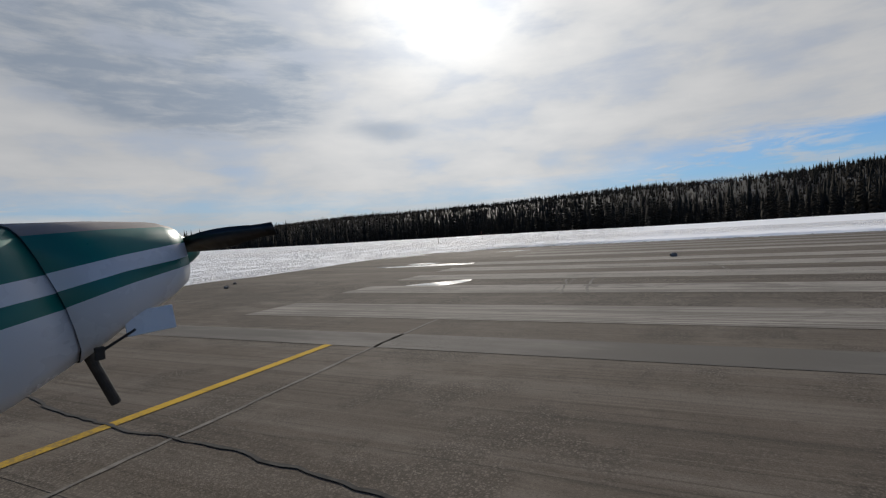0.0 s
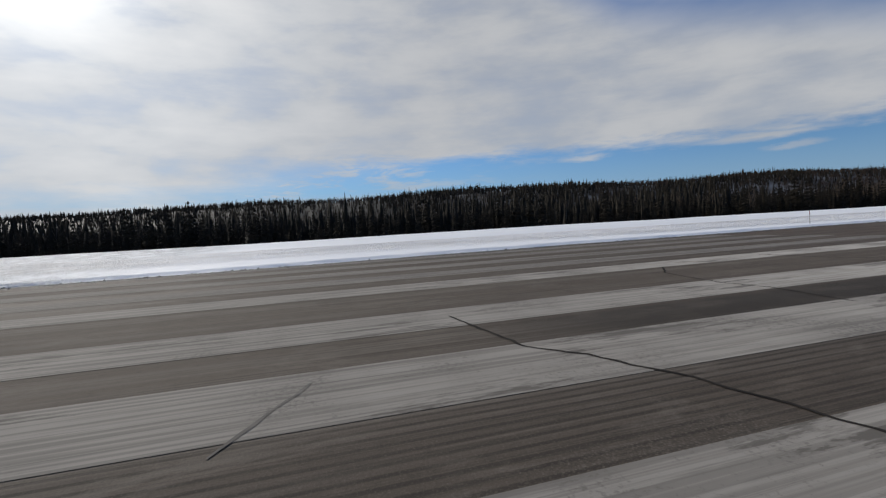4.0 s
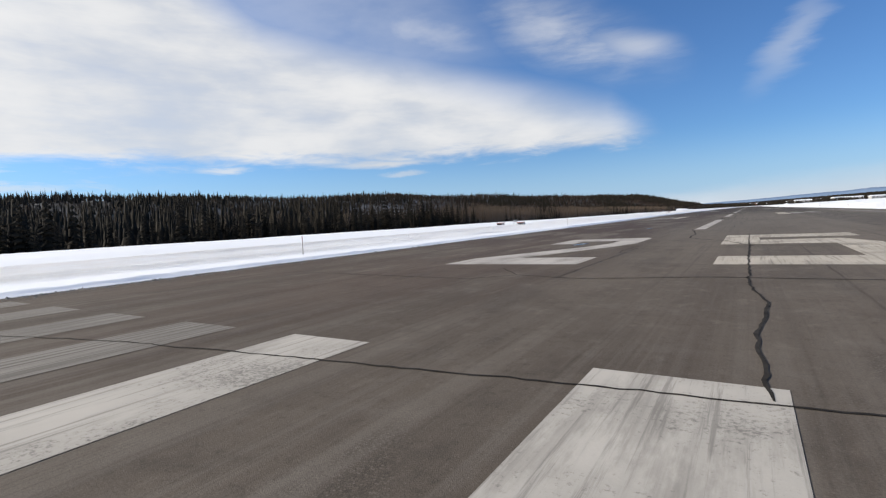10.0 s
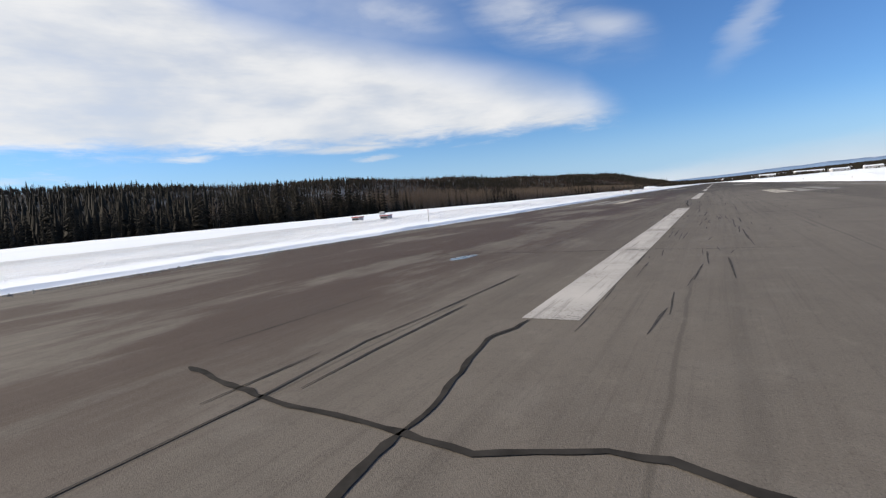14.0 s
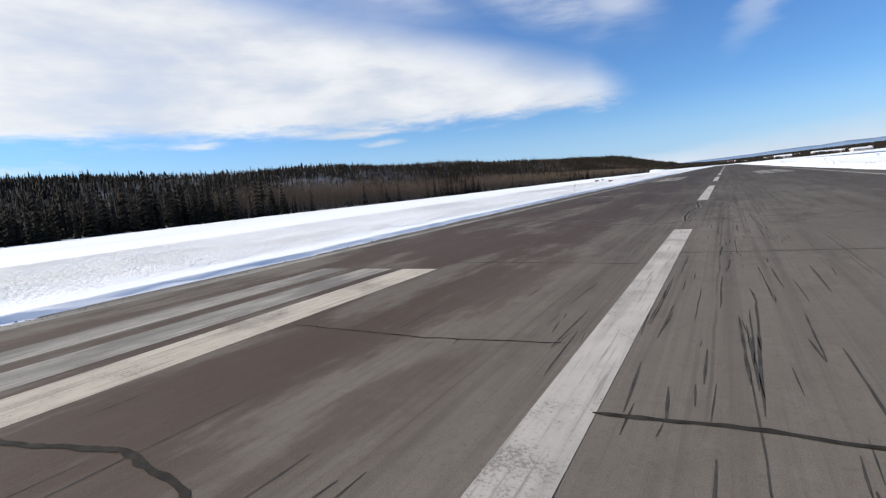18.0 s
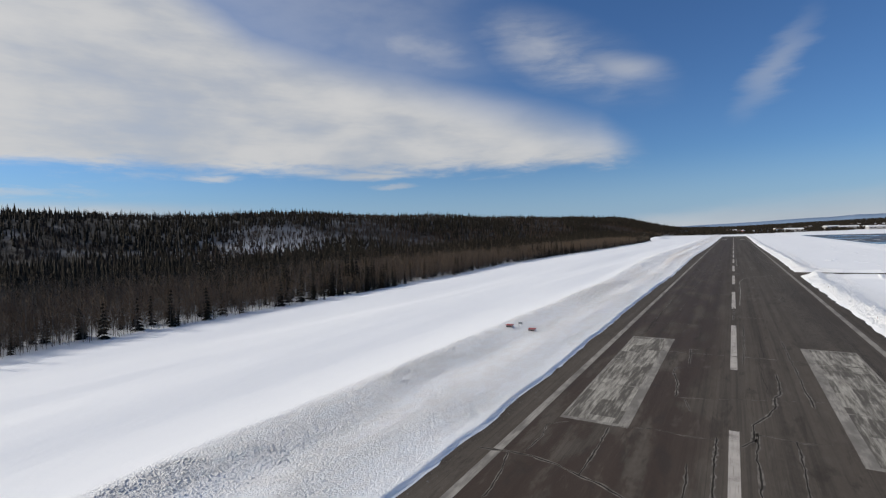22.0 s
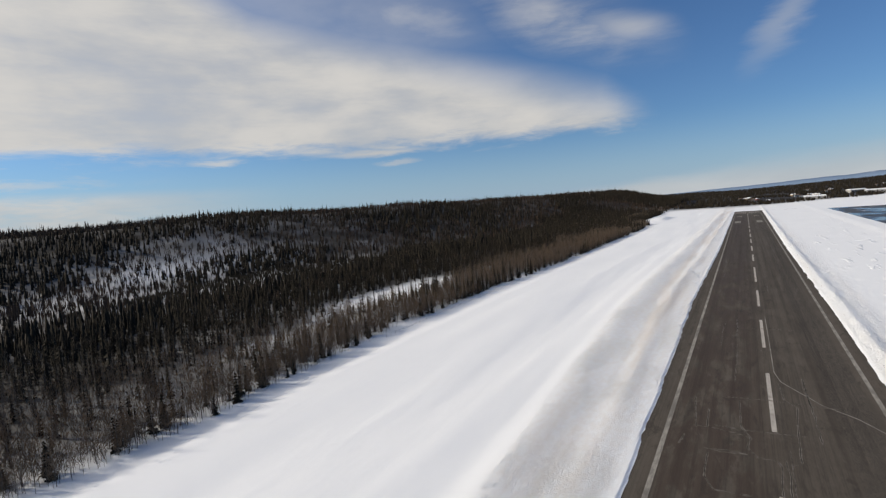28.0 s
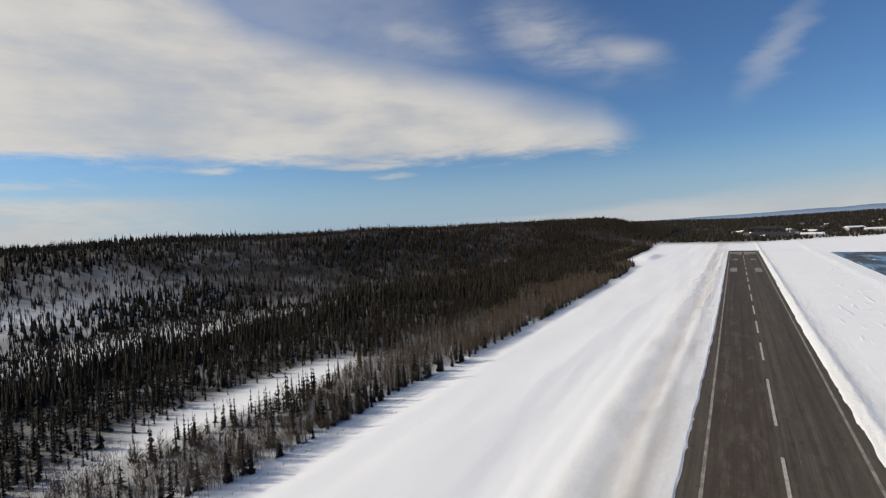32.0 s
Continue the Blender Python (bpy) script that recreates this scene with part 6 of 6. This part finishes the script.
def section(w, crown, a, b, c, keel):
    """Half of a rounded section from crown to keel, with points on the band edges."""
    top = crown - a
    pts = [(0.0, crown), (0.30 * w, crown - 0.03 * top), (0.55 * w, crown - 0.12 * top), (0.70 * w, crown - 0.30 * top), (0.80 * w, crown - 0.56 * top), (0.86 * w, crown - 0.80 * top),
           (0.90 * w, a), (0.965 * w, b), (w, c), (0.99 * w, c - 0.35 * (c - keel)), (0.94 * w, c - 0.70 * (c - keel)), (0.80 * w, c - 0.92 * (c - keel)), (0.45 * w, keel + 0.004), (0.0, keel)]
    return pts


def shell(name, stations, parent, cap_front=False, label=""):
    bm = bmesh.new()
    rings = []
    for y, *s in stations:
        half = section(*s)
        loop = [(x, z) for x, z in half] + [(-x, z) for x, z in half[-2:0:-1]]
        # the joint behind the cowling leans back towards the top
        lean = 0.28 * max(0.0, 1 - abs(y - 0.945) / 0.45)
        rings.append([bm.verts.new((x, y - lean * (z - 1.43), z)) for x, z in loop])
    n, h = len(rings[0]), 13
    for r, q in zip(rings, rings[1:]):
        for k in range(n):
            f = bm.faces.new((r[k], r[(k + 1) % n], q[(k + 1) % n], q[k]))
            j = k if k < h else n - 1 - k
            f.material_index = 2 if j <= 2 else (0 if j < 6 else 1 if j == 6 else 0 if j == 7 else 1)
            f.smooth = True
    if cap_front:
        f = bm.faces.new(rings[0])
        f.material_index = 1
        g = bm.faces.new(rings[-1][::-1])
        g.material_index = 3
    else:
        for r in (rings[0], rings[-1][::-1]):
            bm.faces.new(r).material_index = 1
    bmesh.ops.recalc_face_normals(bm, faces=bm.faces[:])
    return part(name, bm, [GREEN, WHITE, GLARE if cap_front else GREEN, BLACK], parent, label)


def aerofoil(bm, x0, x1, le0, le1, chord0, chord1, z0, z1, thick=0.12):
    prof = [(0.0, 0.0), (0.03, 0.45), (0.12, 0.85), (0.3, 1.0), (0.6, 0.72), (0.85, 0.3), (1.0, 0.02), (0.85, -0.05), (0.5, -0.12), (0.2, -0.22), (0.06, -0.24)]
    rings = []
    for x, le, c, z in ((x0, le0, chord0, z0), (x1, le1, chord1, z1)):
        rings.append([bm.verts.new((x, le - u * c, z + v * thick * c * 0.75)) for u, v in prof])
    n = len(prof)
    for k in range(n):
        bm.faces.new((rings[0][k], rings[0][(k + 1) % n], rings[1][(k + 1) % n], rings[1][k])).smooth = True
    bm.faces.new(rings[0])
    bm.faces.new(rings[1][::-1])
    bmesh.ops.recalc_face_normals(bm, faces=bm.faces[:])
    return bm


def aeroplane():
    top = tagged(new("light_aeroplane"), "white and teal-green high-wing taildragger aeroplane standing on the asphalt", "aeroplane")
    cowl = shell("cowling", NOSE, top, True, "teal and white engine cowling")
    shell("fuselage", BODY, top, False, "white fuselage with teal bands")
    for s in (-1, 1):
        part("intake", box(bmesh.new(), 0.19, 0.03, 0.10, Matrix.Translation((s * 0.17, 1.565, 1.80)), 0.012), BLACK, cowl, "dark air intake")
        # cowl flap, open at the bottom edge, with its rod
        m = Matrix.Translation((s * 0.425, 1.27, 1.447)) @ Euler((radians(12), radians(s * 78), 0)).to_matrix().to_4x4()
        part("cowl_flap", box(bmesh.new(), 0.12, 0.22, 0.010, m, 0.004), WHITE, top)
        part("flap_rod", rod(bmesh.new(), (s * 0.40, 1.04, 1.335), (s * 0.42, 1.20, 1.415), 0.007, 0.007, 6), BLACK, top)
        part("latch", box(bmesh.new(), 0.02, 0.04, 0.06, Matrix.Translation((s * 0.462, 1.02, 1.345)), 0.005), STEEL, top)
        part("exhaust_pipe", rod(bmesh.new(), (0.33, 1.03, 1.33), (0.33, 1.13, 1.07), 0.024, 0.024, 14, False), STEEL, top, "dark steel exhaust stub") if s > 0 else None
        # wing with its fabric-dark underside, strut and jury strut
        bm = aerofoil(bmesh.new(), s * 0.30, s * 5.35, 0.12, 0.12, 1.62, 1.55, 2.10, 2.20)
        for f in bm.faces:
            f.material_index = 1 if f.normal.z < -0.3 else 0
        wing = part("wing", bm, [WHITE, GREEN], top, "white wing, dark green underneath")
        part("aileron_gap", box(bmesh.new(), 2.0, 0.012, 0.02, Matrix.Translation((s * 4.0, -1.10, 2.21))), BLACK, wing)
        part("strut", rod(bmesh.new(), (s * 0.47, -0.62, 1.02), (s * 2.62, -0.55, 2.12), 0.035, 0.035, 10), WHITE, top)
        part("rear_strut", rod(bmesh.new(), (s * 0.47, -0.70, 1.02), (s * 2.62, -1.25, 2.13), 0.028, 0.028, 10), WHITE, top)
        # main gear
        part("gear_leg", rod(bmesh.new(), (s * 0.40, 0.02, 1.05), (s * 0.98, 0.08, 0.40), 0.05, 0.035, 10), WHITE, top)
        part("gear_brace", rod(bmesh.new(), (s * 0.40, -0.45, 0.95), (s * 0.96, 0.05, 0.42), 0.022, 0.022, 8), CHROME, top)
        step = part("foot_step", box(bmesh.new(), 0.34, 0.09, 0.02, Matrix.Translation((s * 0.78, 0.30, 0.62)), 0.005), CHROME, top)
        part("step_bracket", rod(bmesh.new(), (s * 0.66, 0.06, 0.70), (s * 0.78, 0.30, 0.62), 0.014, 0.014, 8), WHITE, step)
        bm = bmesh.new()
        prof = [(0.17, -0.085), (0.27, -0.115), (0.345, -0.105), (0.385, -0.06), (0.395, 0.0), (0.385, 0.06), (0.345, 0.105), (0.27, 0.115), (0.17, 0.085)]
        rings = [[bm.verts.new((s * 1.05 + w, 0.08 + r * math.cos(a), 0.395 + r * math.sin(a))) for r, w in prof] for a in (6.2832 * k / 40 for k in range(40))]
        for r, q in zip(rings, rings[1:] + rings[:1]):
            for k in range(len(prof) - 1):
                bm.faces.new((r[k], r[k + 1], q[k + 1], q[k])).smooth = True
        bmesh.ops.recalc_face_normals(bm, faces=bm.faces[:])
        wheel = part("tyre", bm, TYRE, top, "large black tundra tyre")
        part("rim", rod(bmesh.new(), (s * 1.05 - 0.08, 0.08, 0.395), (s * 1.05 + 0.08, 0.08, 0.395), 0.172, 0.172, 24), CHROME, wheel)
        part("stabiliser", aerofoil(bmesh.new(), s * 0.05, s * 1.55, -4.45, -4.65, 0.95, 0.70, 0.86, 0.86, 0.07), WHITE, top)
        part("side_window", box(bmesh.new(), 0.012, 0.85, 0.30, Matrix.Translation((s * 0.517, -0.75, 1.70)), 0.004), DARK_GLASS, top)
        door = part("cabin_door", box(bmesh.new(), 0.010, 0.92, 0.95, Matrix.Translation((s * 0.520, -0.70, 1.40)) , 0.003), WHITE, top)
        part("door_handle", box(bmesh.new(), 0.02, 0.12, 0.025, Matrix.Translation((s * 0.53, -1.05, 1.35)), 0.006), CHROME, door)
        # windscreen pillar with its riveted strip
        part("pillar", rod(bmesh.new(), (s * 0.46, 0.42, 1.68), (s * 0.40, -0.10, 2.10), 0.022, 0.022, 8), CHROME, top)
    bm = bmesh.new()
    lo = [(-0.46, 0.42, 1.70), (-0.25, 0.52, 1.88), (0.0, 0.56, 1.925), (0.25, 0.52, 1.88), (0.46, 0.42, 1.70)]
    hi = [(-0.42, -0.12, 2.10), (-0.2, -0.08, 2.13), (0.0, -0.07, 2.14), (0.2, -0.08, 2.13), (0.42, -0.12, 2.10)]
    a, b = [bm.verts.new(p) for p in lo], [bm.verts.new(p) for p in hi]
    for k in range(4):
        bm.faces.new((a[k], a[k + 1], b[k + 1], b[k])).smooth = True
    bmesh.ops.solidify(bm, geom=bm.faces[:], thickness=0.006)
    glass = part("windscreen", bm, PANE, top, "curved clear windscreen")
    glass.visible_shadow = False
    bm = bmesh.new()
    for p, q in zip(lo, lo[1:]):
        rod(bm, p, q, 0.016, 0.016, 6)
    part("windscreen_strip", bm, CHROME, top, "riveted aluminium strip")
    part("cabin_roof", box(bmesh.new(), 0.92, 1.7, 0.06, Matrix.Translation((0, -0.95, 2.14)), 0.025), WHITE, top)
    part("instrument_panel", box(bmesh.new(), 0.84, 0.05, 0.28, Matrix.Translation((0, 0.12, 1.80)), 0.01), CABIN, top)
    # spinner and the two blades, at rest
    bm = bmesh.new()
    prev = None
    for y, r in ((1.56, 0.128), (1.60, 0.126), (1.68, 0.112), (1.76, 0.072), (1.81, 0.035), (1.825, 0.0)):
        ring = [bm.verts.new((r * math.cos(t), y, 1.775 + r * math.sin(t))) for t in (6.2832 * k / 28 for k in range(28))] if r else [bm.verts.new((0, y, 1.775))]
        if prev:
            for k in range(28):
                if r:
                    bm.faces.new((prev[k], prev[(k + 1) % 28], ring[(k + 1) % 28], ring[k])).smooth = True
                else:
                    bm.faces.new((prev[k], prev[(k + 1) % 28], ring[0])).smooth = True
        prev = ring
    bmesh.ops.recalc_face_normals(bm, faces=bm.faces[:])
    part("spinner", bm, GREEN, top, "pointed teal spinner")
    for s in (0, math.pi):
        bm = bmesh.new()
        rows = []
        for k in range(13):
            u = k / 12
            r = 0.12 + 0.86 * u
            c = 0.034 + 0.034 * math.sin(math.pi * min(1, u * 1.15) ** 0.8) * (1 if u < 0.9 else 0.8)
            twist = radians(58 - 38 * u)
            bendy = 0.05 * u * u
            rows.append([bm.verts.new((c * a * math.cos(twist) + bendy * 0.6, 1.60 + c * a * math.sin(twist) + h, r)) for a, h in ((-1, 0), (0, 0.011 * (1.2 - u)), (1, 0), (0, -0.008 * (1.2 - u)))])
        for p, q in zip(rows, rows[1:]):
            for k in range(4):
                bm.faces.new((p[k], p[(k + 1) % 4], q[(k + 1) % 4], q[k])).smooth = True
        bm.faces.new(rows[-1])
        bmesh.ops.recalc_face_normals(bm, faces=bm.faces[:])
        bmesh.ops.transform(bm, matrix=Matrix.Translation((0, 0, 1.775)) @ Matrix.Rotation(radians(83) + s, 4, "Y"), verts=bm.verts[:])
        part("propeller_blade", bm, BLADE, top, "black curved propeller blade")
    bm = aerofoil(bmesh.new(), 0.0, 1.25, -4.35, -4.75, 1.0, 0.55, 0.0, 0.0, 0.07)
    bmesh.ops.transform(bm, matrix=Matrix.Translation((0, 0, 0.86)) @ Matrix.Rotation(radians(-90), 4, "Y"), verts=bm.verts[:])
    part("tail_fin", bm, GREEN, top, "teal tail fin")
    part("tailwheel_spring", rod(bmesh.new(), (0, -5.1, 0.52), (0, -5.5, 0.14), 0.018, 0.014, 8), STEEL, top)
    part("tailwheel", rod(bmesh.new(), (-0.04, -5.5, 0.12), (0.04, -5.5, 0.12), 0.12, 0.12, 20), TYRE, top)
    return top


plane = aeroplane()
HEADING = radians(84.58)
fwd, right = Vector((-math.sin(HEADING), math.cos(HEADING), 0)), Vector((math.cos(HEADING), math.sin(HEADING), 0))
foot = Vector((27.97, 15.14, 0.0)) - right * 2.9 + fwd * 0.04
plane.matrix_basis = Matrix.Translation(foot) @ Matrix.Rotation(HEADING, 4, "Z")
